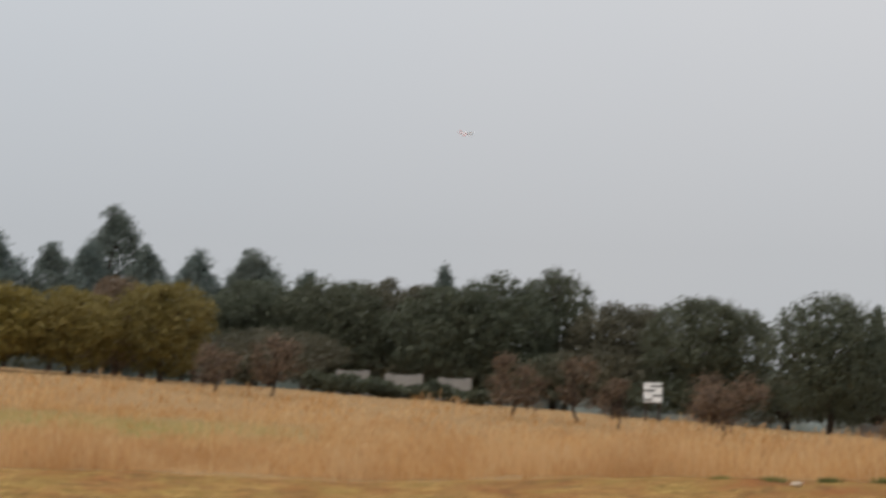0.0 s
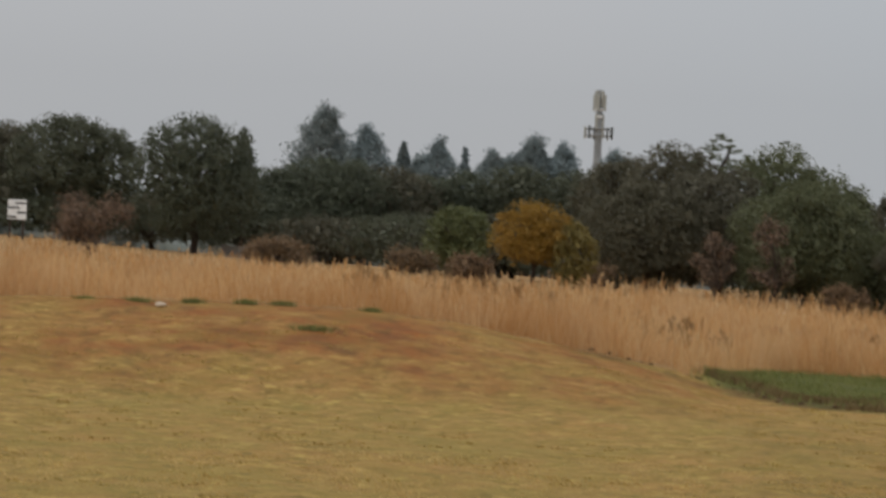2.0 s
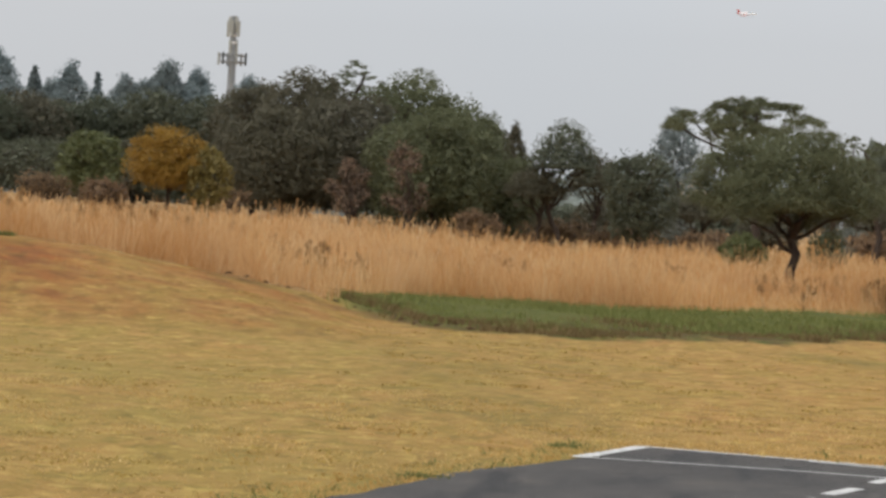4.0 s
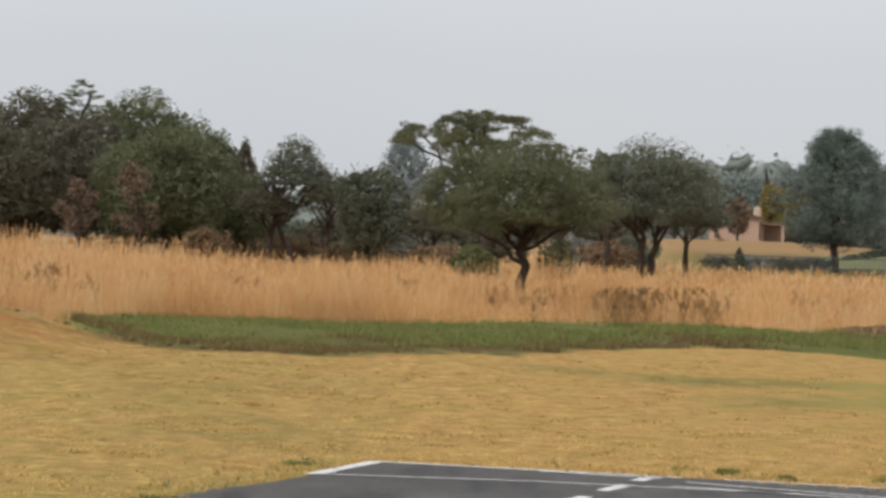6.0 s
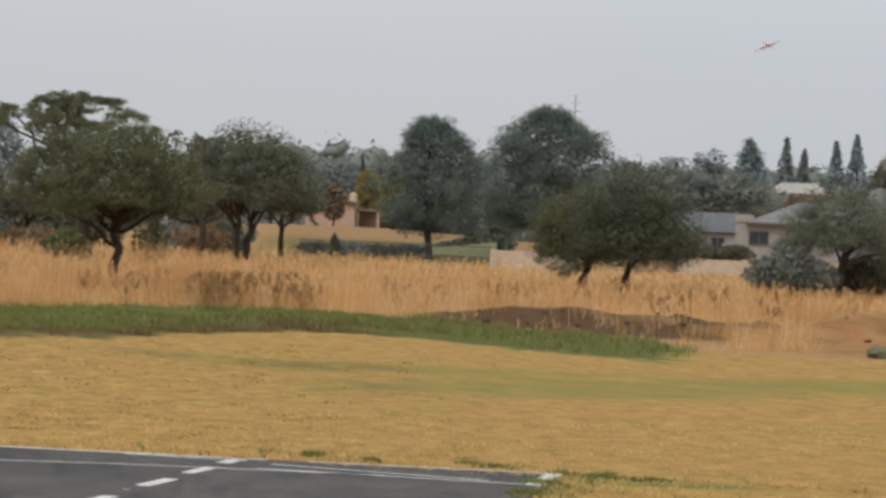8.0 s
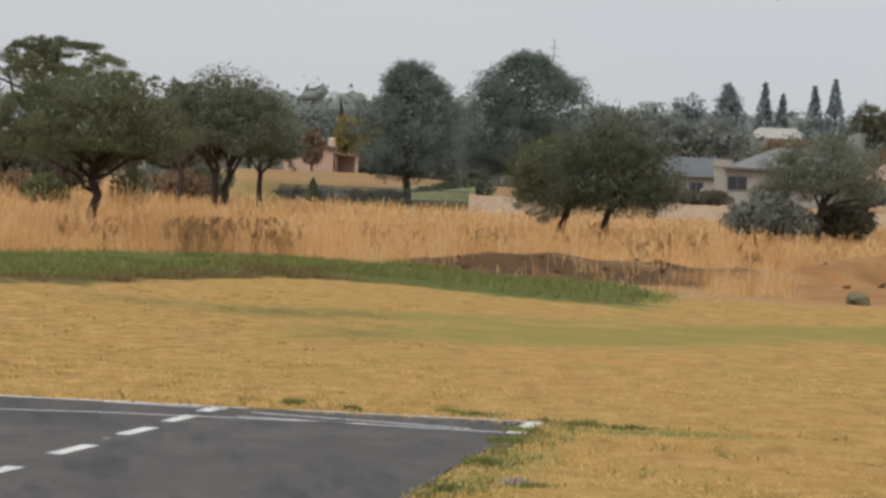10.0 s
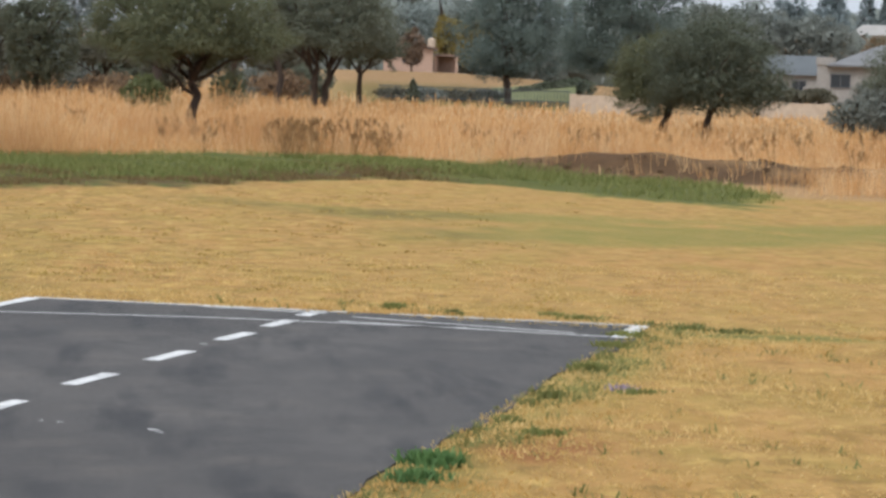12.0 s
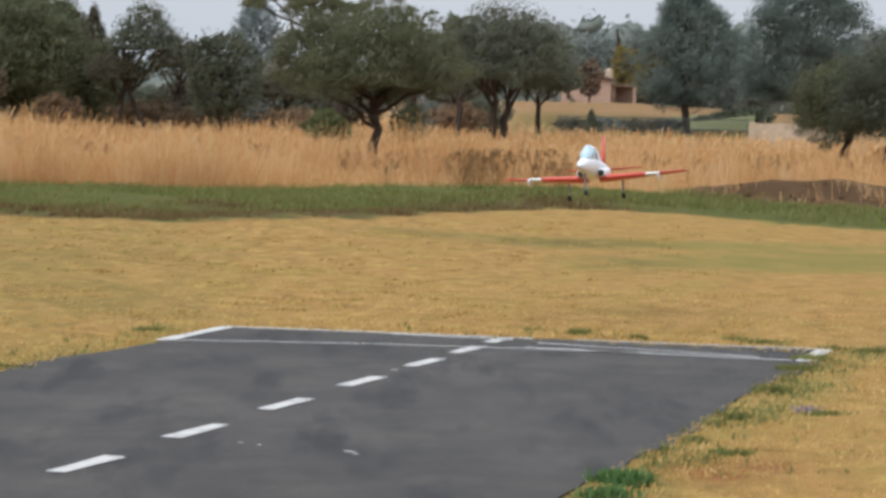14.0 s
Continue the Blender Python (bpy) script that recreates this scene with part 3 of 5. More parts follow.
def build_turf():
    rng = np.random.default_rng(12)
    n = 9000
    b, r = rng.uniform(-44, 22, n), np.sqrt(rng.uniform(9.5 ** 2, 23 ** 2, n))
    x, y = r * np.sin(np.radians(b)), r * np.cos(np.radians(b))
    u = (x - CORNER.x) * U.x + (y - CORNER.y) * U.y
    v = (x - CORNER.x) * V.x + (y - CORNER.y) * V.y
    off = ~((u > -0.02) & (u < WIDE + 0.02) & (v > -0.06)) & (r < green_front(b) + 1.5 + 20 * ((b < -10) | (b > 13)))
    off &= rng.random(n) < 0.3 + lumps(x, y, 0.9, 0.2)
    off &= ~((np.abs(b + 19.6) < 3.0) & (r > 34.3) & (r < 39))
    x, y, b, r = x[off], y[off], b[off], r[off]
    k = 5
    px, py = np.repeat(x, k) + rng.normal(0, 0.05, len(x) * k), np.repeat(y, k) + rng.normal(0, 0.05, len(x) * k)
    pz = rise(np.degrees(np.arctan2(px, py)), np.hypot(px, py))
    h = rng.uniform(0.006, 0.020, len(px))
    vv, f = blades(px, py, pz - 0.004, h, rng.uniform(0.008, 0.022, len(px)), rng.uniform(0.2, 1.0, len(px)), rng, 0)
    tagged(new("lawn_grass", net("lawn_grass", vv, f, TURF)), "short dry yellow blades of the mown lawn", "grass", kind="stuff")
    # low tussocks on the rougher side of the lawn
    n = 1100
    b, r = rng.uniform(-26, 9, n), np.sqrt(rng.uniform(13.0 ** 2, 36 ** 2, n))
    x, y = r * np.sin(np.radians(b)), r * np.cos(np.radians(b))
    u, v = (x - CORNER.x) * U.x + (y - CORNER.y) * U.y, (x - CORNER.x) * V.x + (y - CORNER.y) * V.y
    off = ~((u > -0.15) & (u < WIDE + 0.15) & (v > -0.6)) & (r < green_front(np.clip(b, -9, 9)) - 0.5) & (rng.random(n) < np.interp(b, [-6, 3, 9], [0.95, 0.5, 0.25]))
    x, y = np.repeat(x[off], 16), np.repeat(y[off], 16)
    px, py = x + rng.normal(0, 0.09, len(x)), y + rng.normal(0, 0.06, len(x))
    pz = rise(np.degrees(np.arctan2(px, py)), np.hypot(px, py))
    vv, f = blades(px, py, pz - 0.004, rng.uniform(0.006, 0.020, len(px)), rng.uniform(0.012, 0.03, len(px)), rng.uniform(0.6, 2.0, len(px)), rng, 0)
    tagged(new("lawn_tussocks", net("lawn_tussocks", vv, f, TUSSOCK)), "low brownish tussocks scattered over the mown lawn", "grass", kind="stuff")
    # green strip below the veld
    n = 24000
    b = rng.uniform(-10.4, 13.2, n)
    r = green_front(b) + rng.normal(0, 0.5, n) + rng.random(n) * (green_back(b) - green_front(b))
    x, y = r * np.sin(np.radians(b)), r * np.cos(np.radians(b))
    keep = rng.random(n) < (2.0 * lumps(x, y, 0.7, 1.3) - 0.45) * np.interp(b, [-10, 7, 13], [1, 1, 0.25]) * np.interp((r - green_front(b)) / 4, [0, 0.7, 1.4], [0.03, 0.15, 1])
    x, y, b, r = x[keep], y[keep], b[keep], r[keep]
    px, py = np.repeat(x, 3) + rng.normal(0, 0.07, len(x) * 3), np.repeat(y, 3) + rng.normal(0, 0.07, len(x) * 3)
    pz = rise(np.degrees(np.arctan2(px, py)), np.hypot(px, py))
    vv, f = blades(px, py, pz - 0.01, rng.uniform(0.03, 0.12, len(px)), rng.uniform(0.012, 0.03, len(px)), rng.uniform(0.2, 0.9, len(px)), rng, 0)
    tagged(new("green_grass", net("green_grass", vv, f, GREENTURF)), "low green grass growing along the ditch", "grass", kind="stuff")

    n = 9500
    b = rng.uniform(-10.2, 6.0, n)
    r = green_front(b) + 0.1 + rng.random(n) ** 1.3 * 6.0
    x, y = r * np.sin(np.radians(b)), r * np.cos(np.radians(b))
    keep = rng.random(n) < (2.6 * lumps(x, y, 1.5, 2.3) - 1.05) * np.interp(b, [3, 6], [1, 0.2])
    x, y = x[keep], y[keep]
    px, py = np.repeat(x, 4) + rng.normal(0, 0.08, len(x) * 4), np.repeat(y, 4) + rng.normal(0, 0.08, len(x) * 4)
    pz = rise(np.degrees(np.arctan2(px, py)), np.hypot(px, py))
    vv, f = blades(px, py, pz - 0.01, rng.uniform(0.03, 0.10, len(px)), rng.uniform(0.012, 0.03, len(px)), rng.uniform(0.2, 0.9, len(px)), rng, 0)
    tagged(new("dead_grass", net("dead_grass", vv, f, DEADTURF)), "dead brown grass patches along the ditch", "grass", kind="stuff")


def build_verge():
    """Straw and green blades that hang over the runway's edges."""
    rng = np.random.default_rng(31)
    n = 5200
    right = rng.random(n) < 0.72
    u = np.where(right, WIDE + 0.02 + 1.9 * rng.random(n) ** 2.2, -0.03 - 0.5 * rng.random(n) ** 2)
    v = rng.uniform(-0.2, 10.5, n)
    end = rng.random(n) < 0.22
    u, v = np.where(end, rng.uniform(-0.2, 6.5, n), u), np.where(end, -0.07 - 0.085 * u - 0.35 * rng.random(n) ** 2, v)
    v = np.where(end & (u > WIDE), -0.35 - 0.12 * rng.random(n), v)
    x, y = CORNER.x + U.x * u + V.x * v, CORNER.y + U.y * u + V.y * v
    keep = rng.random(n) < 0.25 + lumps(x, y, 2.6, 0.9)
    x, y, u = x[keep], y[keep], u[keep]
    green = rng.random(len(x)) < np.where((u > WIDE - 0.1) & (u < WIDE + 0.40), 0.32, 0.06) * np.clip(lumps(x, y, 1.7, 0.2) * 3 - 0.6, 0, 2)
    for pick, mat, tall, name, label in ((green, GREENTURF, 0.055, "verge_grass", "sparse green grass along the runway's edge"), (~green, TURF, 0.035, "verge_straw", "dry straw blades along the runway's edge")):
        px, py = np.repeat(x[pick], 6), np.repeat(y[pick], 6)
        px, py = px + rng.normal(0, 0.03, len(px)), py + rng.normal(0, 0.03, len(px))
        vv, f = blades(px, py, np.full(len(px), -0.012), rng.uniform(0.3, 1, len(px)) * tall, rng.uniform(0.006, 0.015, len(px)), rng.uniform(0.2, 1.1, len(px)), rng, 0)
        tagged(new(name, net(name, vv, f, mat)), label, "grass", kind="stuff")


build_veld()
build_turf()
build_verge()


# ---- trees ----
def tubes(paths, sides=6):
    """Tapered limbs: each path is a list of (point, radius)."""
    vs, fs = [], []
    for path in paths:
        start = len(vs)
        for i, (p, r) in enumerate(path):
            d = (path[min(i + 1, len(path) - 1)][0] - path[max(i - 1, 0)][0]).normalized()
            s = d.orthogonal().normalized()
            t = d.cross(s)
            vs += [p + (s * math.cos(a) + t * math.sin(a)) * r for a in (2 * math.pi * k / sides for k in range(sides))]
        for i in range(len(path) - 1):
            for k in range(sides):
                a, b = start + i * sides + k, start + i * sides + (k + 1) % sides
                fs.append((a, b, b + sides, a + sides))
    return np.array([tuple(v) for v in vs]), np.array(fs)


def limb(a, b, r0, r1, rng, sag=0.12, steps=4):
    a, b = Vector(a), Vector(b)
    gap = (b - a).length
    mid = [Vector((rng.gauss(0, 1), rng.gauss(0, 1), rng.gauss(0.3, 0.6))) * gap * sag * math.sin(math.pi * i / steps) * 0.6 for i in range(steps + 1)]
    return [(a.lerp(b, i / steps) + mid[i], r0 + (r1 - r0) * i / steps) for i in range(steps + 1)]


def lobes_of(kind, h, w, rng, droop):
    """Sprays of foliage: place, flat radius, upright radius."""
    out, R = [], w / 2
    p1, p2, p3 = (rng.uniform(0, 6.283) for _ in range(3))
    swell = lambda a: 1 + 0.09 * math.sin(2 * a + p1) + 0.08 * math.sin(3 * a + p2) + 0.05 * math.sin(5 * a + p3)

    def put(a, q, z, s, flat):
        q = max(q, 0)
        out.append((q * math.cos(a), q * math.sin(a), min(z, h - s * flat * 0.8), s, s * flat))

    if kind == "acacia":
        # a dome of many flat sprays, thinner towards the rim
        for i in range(120):
            a, q = rng.uniform(0, 6.283), rng.random() ** 0.48
            s = w * rng.uniform(0.032, 0.068)
            crest = h * (0.945 - 0.24 * q ** 2.3 + 0.025 * math.sin(4 * a + 6 * q + p2))
            depth = h * droop * (1.0 - 0.42 * q * q) * (1 + 0.22 * math.sin(2 * a + p3))
            put(a, q * (R * swell(a) - s), crest - depth * rng.random() ** 1.15, s, 0.62)
    elif kind == "umbrella":
        # thin stacked layers carried on bare limbs
        for k in range(9):
            a0, q0 = k * 2.4 + p1, 0.15 + 0.62 * rng.random()
            cx, cy = q0 * R * math.cos(a0), q0 * R * math.sin(a0)
            z0 = h * (0.97 - 0.20 * q0 ** 2 - 0.17 * rng.random())
            span = R * rng.uniform(0.30, 0.48)
            for i in range(26):
                a, q = rng.uniform(0, 6.283), rng.random() ** 0.5
                s = w * rng.uniform(0.022, 0.045)
                x, y = cx + q * span * math.cos(a), cy + q * span * math.sin(a)
                out.append((x, y, z0 - 0.10 * h * q * q + rng.gauss(0, 0.006 * h), s, s * 0.42))
    elif kind == "dense":
        for i in range(26):
            a, q = rng.uniform(0, 6.283), rng.random() ** 0.6
            s = w * rng.uniform(0.04, 0.085)
            put(a, q * R * 0.9, h * (0.52 + 0.46 * math.sqrt(1 - 0.9 * q * q)) * rng.uniform(0.86, 0.99), s, 0.6)
    elif kind == "pine":
        # ragged sprays round a leader, drawn in towards the tip
        for i in range(64):
            z = 0.30 + 0.66 * (i + rng.random()) / 64
            a = rng.uniform(0, 6.283)
            reach = R * min(1.0, 1.7 * (1.03 - z) ** 0.8) * (0.78 + 0.30 * abs(math.sin(1.5 * a + 9 * z + p1)))
            s = w * rng.uniform(0.07, 0.14) * (1.2 - 0.6 * z)
            put(a, reach * rng.uniform(0.45, 1.0) - s * 0.3, h * z, s, 0.75)
        out.append((0, 0, h * 0.955, w * 0.06, h * 0.04))
    elif kind == "conifer":
        # whorls of boughs that shorten evenly to the tip
        for k in range(11):
            z = 0.10 + 0.86 * (k + 0.5) / 11
            for j in range(4):
                a = j * 1.571 + k * 0.7 + rng.uniform(-0.35, 0.35)
                far = R * (1.02 - z) ** 0.85 * rng.uniform(0.75, 1.12)
                for t, size in ((0.92, 0.07),):
                    s = w * size * rng.uniform(0.75, 1.2) * (1.15 - 0.6 * z)
                    put(a, far * t - s * 0.3, h * (z - 0.02 * t) + rng.gauss(0, 0.01 * h), s, 0.7)
        out.append((0, 0, h * 0.955, w * 0.05, h * 0.045))
    elif kind == "gum":
        for i in range(110):
            z = rng.uniform(0.20, 0.96)
            a, q = rng.uniform(0, 6.283), rng.random() ** 0.3
            s = w * rng.uniform(0.05, 0.11)
            reach = R * math.sin(math.pi * ((z - 0.10) / 0.93) ** 0.75) ** 0.6 * (0.70 + 0.48 * abs(math.sin(a * 1.5 + z * 10 + p1)))
            put(a, q * (reach - s * 0.4), h * z + rng.gauss(0, 0.012 * h), s, 0.72)
        for i in range(10):
            put(rng.uniform(0, 6.283), rng.random() * R * 0.4, h * rng.uniform(0.93, 1.0), w * rng.uniform(0.03, 0.05), 0.8)
    elif kind == "bare":
        for i in range(22):
            a, c = rng.uniform(0, 6.283), rng.uniform(-0.7, 1)
            q = math.sqrt(max(0, 1 - c * c)) * rng.uniform(0.4, 1)
            s = w * rng.uniform(0.09, 0.18)
            put(a, q * (R - s * 0.5), h * (0.55 + 0.40 * c), s, 0.85)
    return out


def leafage(lobes, size, cover, rng, core):
    """Small diamond leaves through the sprays, with a ragged inner mass."""
    vs, fs, n = [], [], 0
    ca = np.linspace(0, 2 * np.pi, 8)[:-1]
    for x, y, z, s, t in lobes:
        k = int(np.clip(cover * 4 * np.pi * s * (s + t) / 2 / (size * size), 10, 1500))
        d = rng.normal(size=(k, 3))
        d /= np.linalg.norm(d, axis=1)[:, None]
        bump = 1 + 0.25 * np.sin(d[:, 0] * 5 + x * 3) * np.sin(d[:, 1] * 6 + y * 3) + 0.15 * np.sin(d[:, 2] * 9 + z * 5)
        rad = bump * (0.35 + 0.85 * rng.random(k) ** 0.6)
        c = np.array([x, y, z]) + d * rad[:, None] * np.array([s, s, t])
        p, q = rng.normal(size=(k, 3)), rng.normal(size=(k, 3))
        p = p / np.linalg.norm(p, axis=1)[:, None] * (size * rng.uniform(0.5, 1.0, k))[:, None]
        q = q / np.linalg.norm(q, axis=1)[:, None] * (size * rng.uniform(0.3, 0.55, k))[:, None]
        vs.append(np.stack([c - p, c - q, c + p, c + q], 1).reshape(-1, 3))
        fs.append(np.arange(k * 4).reshape(-1, 4) + n)
        n += k * 4
        if core:
            rows = []
            for e in (-1.2, -0.6, 0.0, 0.6, 1.2):
                j = core * (1 + 0.25 * rng.normal(size=7))
                rows.append(np.stack([x + s * np.cos(e) * np.cos(ca) * j, y + s * np.cos(e) * np.sin(ca) * j, z + t * np.sin(e) * j], 1))
            vs.append(np.concatenate(rows))
            idx = [(n + a * 7 + b, n + a * 7 + (b + 1) % 7, n + (a + 1) * 7 + (b + 1) % 7, n + (a + 1) * 7 + b) for a in range(4) for b in range(7)]
            fs.append(np.array(idx))
            n += 35
    return np.concatenate(vs), np.concatenate(fs)


def mass(kind, h, w, droop, size, cover, rng, seed):
    """An uneven crown: broad shaded leaf clusters inside, small leaves through the skin."""
    def skin(dx, dy, dz):
        q = Vector((dx, dy, dz)) * 1.5 + Vector((seed * 1.37, 0, 0))
        lump = 1 + {"gum": 0.75, "dense": 0.42, "acacia": 0.4}.get(kind, 0.3) * noise.noise(q) + 0.22 * noise.noise(q * 2.3) + 0.16 * noise.noise(q * 5.1)
        return min(lump, {"acacia": 1.06, "dense": 1.14}.get(kind, 1.3))

    def place(d, rad):
        z = (d[:, 2] + 1) / 2
        if kind in ("pine", "gum", "conifer"):
            if kind == "conifer":
                wide, z = w / 2 * (1.0 - z) ** 0.85, 0.06 + 0.93 * z
            elif kind == "pine":
                wide, z = w / 2 * np.clip(1.5 * (1.04 - z) ** 0.8, 0, 0.9), 0.24 + 0.68 * z
            else:
                wide, z = w / 2 * np.sin(np.pi * np.clip(0.06 + 0.92 * z, 0, 1) ** 0.8) ** 0.55, 0.20 + 0.76 * z
            flat = d[:, :2] / np.maximum(np.linalg.norm(d[:, :2], axis=1), 1e-3)[:, None] * (wide * rad)[:, None]
            return np.column_stack([flat, h * z])
        if kind == "acacia":
            # domed above, hollow below
            q2 = d[:, 0] ** 2 + d[:, 1] ** 2
            up = np.where(d[:, 2] > 0, 0.30 + 0.10 * droop, 1.08 * droop - 0.31) * d[:, 2] * rad
            return np.column_stack([d[:, :2] * (w / 2 * rad)[:, None], h * (0.66 + up - 0.10 * q2 * (droop - 0.25) * 4)])
        return np.column_stack([d[:, :2] * (w / 2 * rad)[:, None], h * (0.53 + 0.44 * d[:, 2] * rad)])

    area = math.pi * w * (w + h) / 2
    verts = []
    for big, share, near, far in ((2.6, 2.0, 0.30, {"acacia": 0.84, "pine": 0.80, "gum": 0.82}.get(kind, 0.94)), (1.0, 1.0, {"acacia": 0.74, "dense": 0.84}.get(kind, 0.70), 1.0)):
        count = int(np.clip(share * cover * area / (size * big) ** 2, 50, 24000))
        d = rng.normal(size=(count, 3))
        d /= np.linalg.norm(d, axis=1)[:, None]
        c = place(d, np.array([skin(*p) for p in d.tolist()]) * (far - (far - near) * rng.random(count) ** 1.3))
        p, q = rng.normal(size=(count, 3)), rng.normal(size=(count, 3))
        p = p / np.linalg.norm(p, axis=1)[:, None] * (big * size * rng.uniform(0.5, 1.0, count))[:, None]
        q = q / np.linalg.norm(q, axis=1)[:, None] * (big * size * rng.uniform(0.3, 0.55, count))[:, None]
        verts.append(np.stack([c - p, c - q, c + p, c + q], 1).reshape(-1, 3))
    verts = np.concatenate(verts)
    return verts, np.arange(len(verts)).reshape(-1, 4)


SEED = [100]


def tree(name, bearing, r, top, wide, kind, leaves, label, group="", stems=((0.0, 0.0),), cover=None, bark_top=0.45, category="tree", droop=0.3, boughs=()):
    """A tree whose crown ends at the height top above the eye's datum and is as wide as given."""
    SEED[0] += 1
    rng, nrng = random.Random(SEED[0]), np.random.default_rng(SEED[0])
    x, y = polar(bearing, r)
    z = height(x, y)
    h = top - z
    root = base(name, x, y, z)
    lobes = lobes_of(kind, h, wide, rng, droop)
    thick = max(0.045, min(0.018 * h + 0.010 * wide, 0.3))
    paths = []
    for dx, dy in stems:
        fork = Vector((dx + rng.gauss(0, 0.05 * h), dy + rng.gauss(0, 0.03 * h), h * bark_top * rng.uniform(0.7, 0.95)))
        if kind in ("pine", "conifer", "gum"):
            fork = Vector((dx, dy, h * 0.93))
        trunk = limb((dx * 0.7, dy * 0.7, -0.15), fork, thick * 1.15, thick * (0.2 if fork.z > 0.9 * h else 0.75), rng, 0.05, 5)
        paths.append(trunk)
        mine = [l for l in lobes if min(stems, key=lambda s: (s[0] - l[0]) ** 2 + (s[1] - l[1]) ** 2) == (dx, dy)] if len(stems) > 1 else lobes
        for l in mine[:: max(1, len(mine) // {"acacia": 8, "umbrella": 18, "dense": 9, "gum": 14}.get(kind, 9))]:
            i = min(len(trunk) - 1, max(1, int((l[2] / h) * len(trunk)))) if fork.z > 0.9 * h else rng.choice((len(trunk) - 1, len(trunk) - 1, len(trunk) - 2))
            paths.append(limb(trunk[i][0], (l[0], l[1], l[2]), trunk[i][1] * 0.55, 0.012 + 0.0015 * r / 10, rng, 0.12, 4))
    for a, tip in boughs:
        paths.append(limb(trunk[a][0], tip, trunk[a][1] * 0.5, 0.02, rng, 0.10, 5))
    if kind in ("bare", "umbrella"):
        for l in (lobes if kind == "bare" else lobes[::6]):
            for _ in range(9 if kind == "bare" else 2):
                e = Vector((l[0] + rng.gauss(0, l[3] * 0.6), l[1] + rng.gauss(0, l[3] * 0.6), l[2] + abs(rng.gauss(0, l[4] * 0.6))))
                paths.append(limb((l[0], l[1], l[2] - l[4] * 0.5), e, 0.018, 0.006, rng, 0.1, 2))
    v, f = tubes(paths, 6 if r < 130 else 5)
    part_of("trunk", net("trunk", v, f, BARK, True), root)
    size = max(0.034, r * (0.00056 if kind in ("acacia", "umbrella", "gum") else 0.0008))
    many = cover if cover is not None else {"acacia": 0.95, "umbrella": 0.8, "dense": 0.9, "gum": 0.75, "pine": 0.6, "conifer": 0.55, "bare": 0.30}[kind]
    v, f = leafage(lobes, size, many, nrng, 0.0)
    if kind in ("dense", "pine", "acacia", "gum", "conifer"):
        v2, f2 = mass(kind, h, wide, droop, size, many * {"dense": 1.0, "acacia": 0.55, "gum": 0.65}.get(kind, 0.8), nrng, SEED[0])
        v, f = np.concatenate([v, v2]), np.concatenate([f, f2 + len(v)])
    part_of("crown", net("crown", v, f, LEAF[leaves]), root)
    return tagged(root, label, category, group)


# bearing, distance, top, width
PINES_WEST = [(-37.7, 170, 15.5, 6.8), (-40.4, 160, 12.8, 6.4), (-39.1, 160, 12.2, 5.3), (-38.3, 165, 12.8, 5.0), (-37.0, 160, 12.3, 4.8), (-35.9, 160, 12.1, 5.3), (-34.6, 160, 12.2, 7.0), (-33.4, 165, 11.3, 5.0), (-30.3, 150, 11.2, 3.1), (-41.6, 158, 12.6, 6.4)]
for row in PINES_WEST:
    tree("pine_tree", *row, "pine", "pine", "tall grey-green pine standing behind the woodland edge", "pines behind the wood", bark_top=0.9)
GOLDEN = [(-40.2, 120, 7.6, 4.6), (-38.6, 120, 7.4, 5.4), (-36.6, 122, 8.1, 5.0)]
for row in GOLDEN:
    tree("golden_tree", *row, "dense", "gold", "rounded tree with yellowing olive leaves at the wood's edge", "golden trees")
tree("tan_tree", -37.6, 130, 8.5, 4.6, "dense", "brown", "rounded tree with dry tan leaves among pines")
WEST = [(-34.6, 140, 9.2, 6.4), (-32.8, 138, 9.3, 7.4), (-31.5, 140, 9.6, 6.4), (-30.2, 135, 9.0, 6.7), (-29.0, 135, 9.6, 5.8), (-27.8, 138, 10.4, 4.8), (-26.3, 135, 8.3, 6.4), (-24.3, 130, 8.5, 6.8), (-19.8, 140, 6.8, 5.3), (-18.5, 138, 7.4, 6.7), (-17.1, 140, 7.0, 6.7), (-15.8, 140, 7.0, 5.3), (-14.4, 140, 7.4, 5.5), (-13.0, 142, 7.2, 5.5)]
for i, row in enumerate(WEST):
    tree("woodland_tree", *row, "dense", ("dark", "dark", "woods", "dark")[i % 4], "dense dark olive tree of the woodland edge", "woodland trees", bark_top=0.4)
tree("evergreen_tree", -21.6, 126, 8.5, 6.2, "dense", "dark", "broad blackish-green evergreen with a ragged top", bark_top=0.35)
tree("evergreen_tree", -20.6, 134, 8.6, 2.4, "pine", "dark", "slim dark evergreen with ragged side tufts")
tree("round_bush", -15.7, 122, 4.6, 3.4, "dense", "fresh", "low rounded green bush before the dark wood", category="bush")
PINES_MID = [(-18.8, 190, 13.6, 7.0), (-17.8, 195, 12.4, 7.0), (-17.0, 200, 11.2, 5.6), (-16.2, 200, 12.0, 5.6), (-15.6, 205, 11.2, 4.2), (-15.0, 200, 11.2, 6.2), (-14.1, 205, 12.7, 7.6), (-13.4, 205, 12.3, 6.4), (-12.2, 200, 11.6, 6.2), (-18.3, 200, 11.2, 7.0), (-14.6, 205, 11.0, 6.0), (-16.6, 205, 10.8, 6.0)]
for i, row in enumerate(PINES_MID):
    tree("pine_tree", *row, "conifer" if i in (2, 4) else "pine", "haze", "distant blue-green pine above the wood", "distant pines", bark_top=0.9)
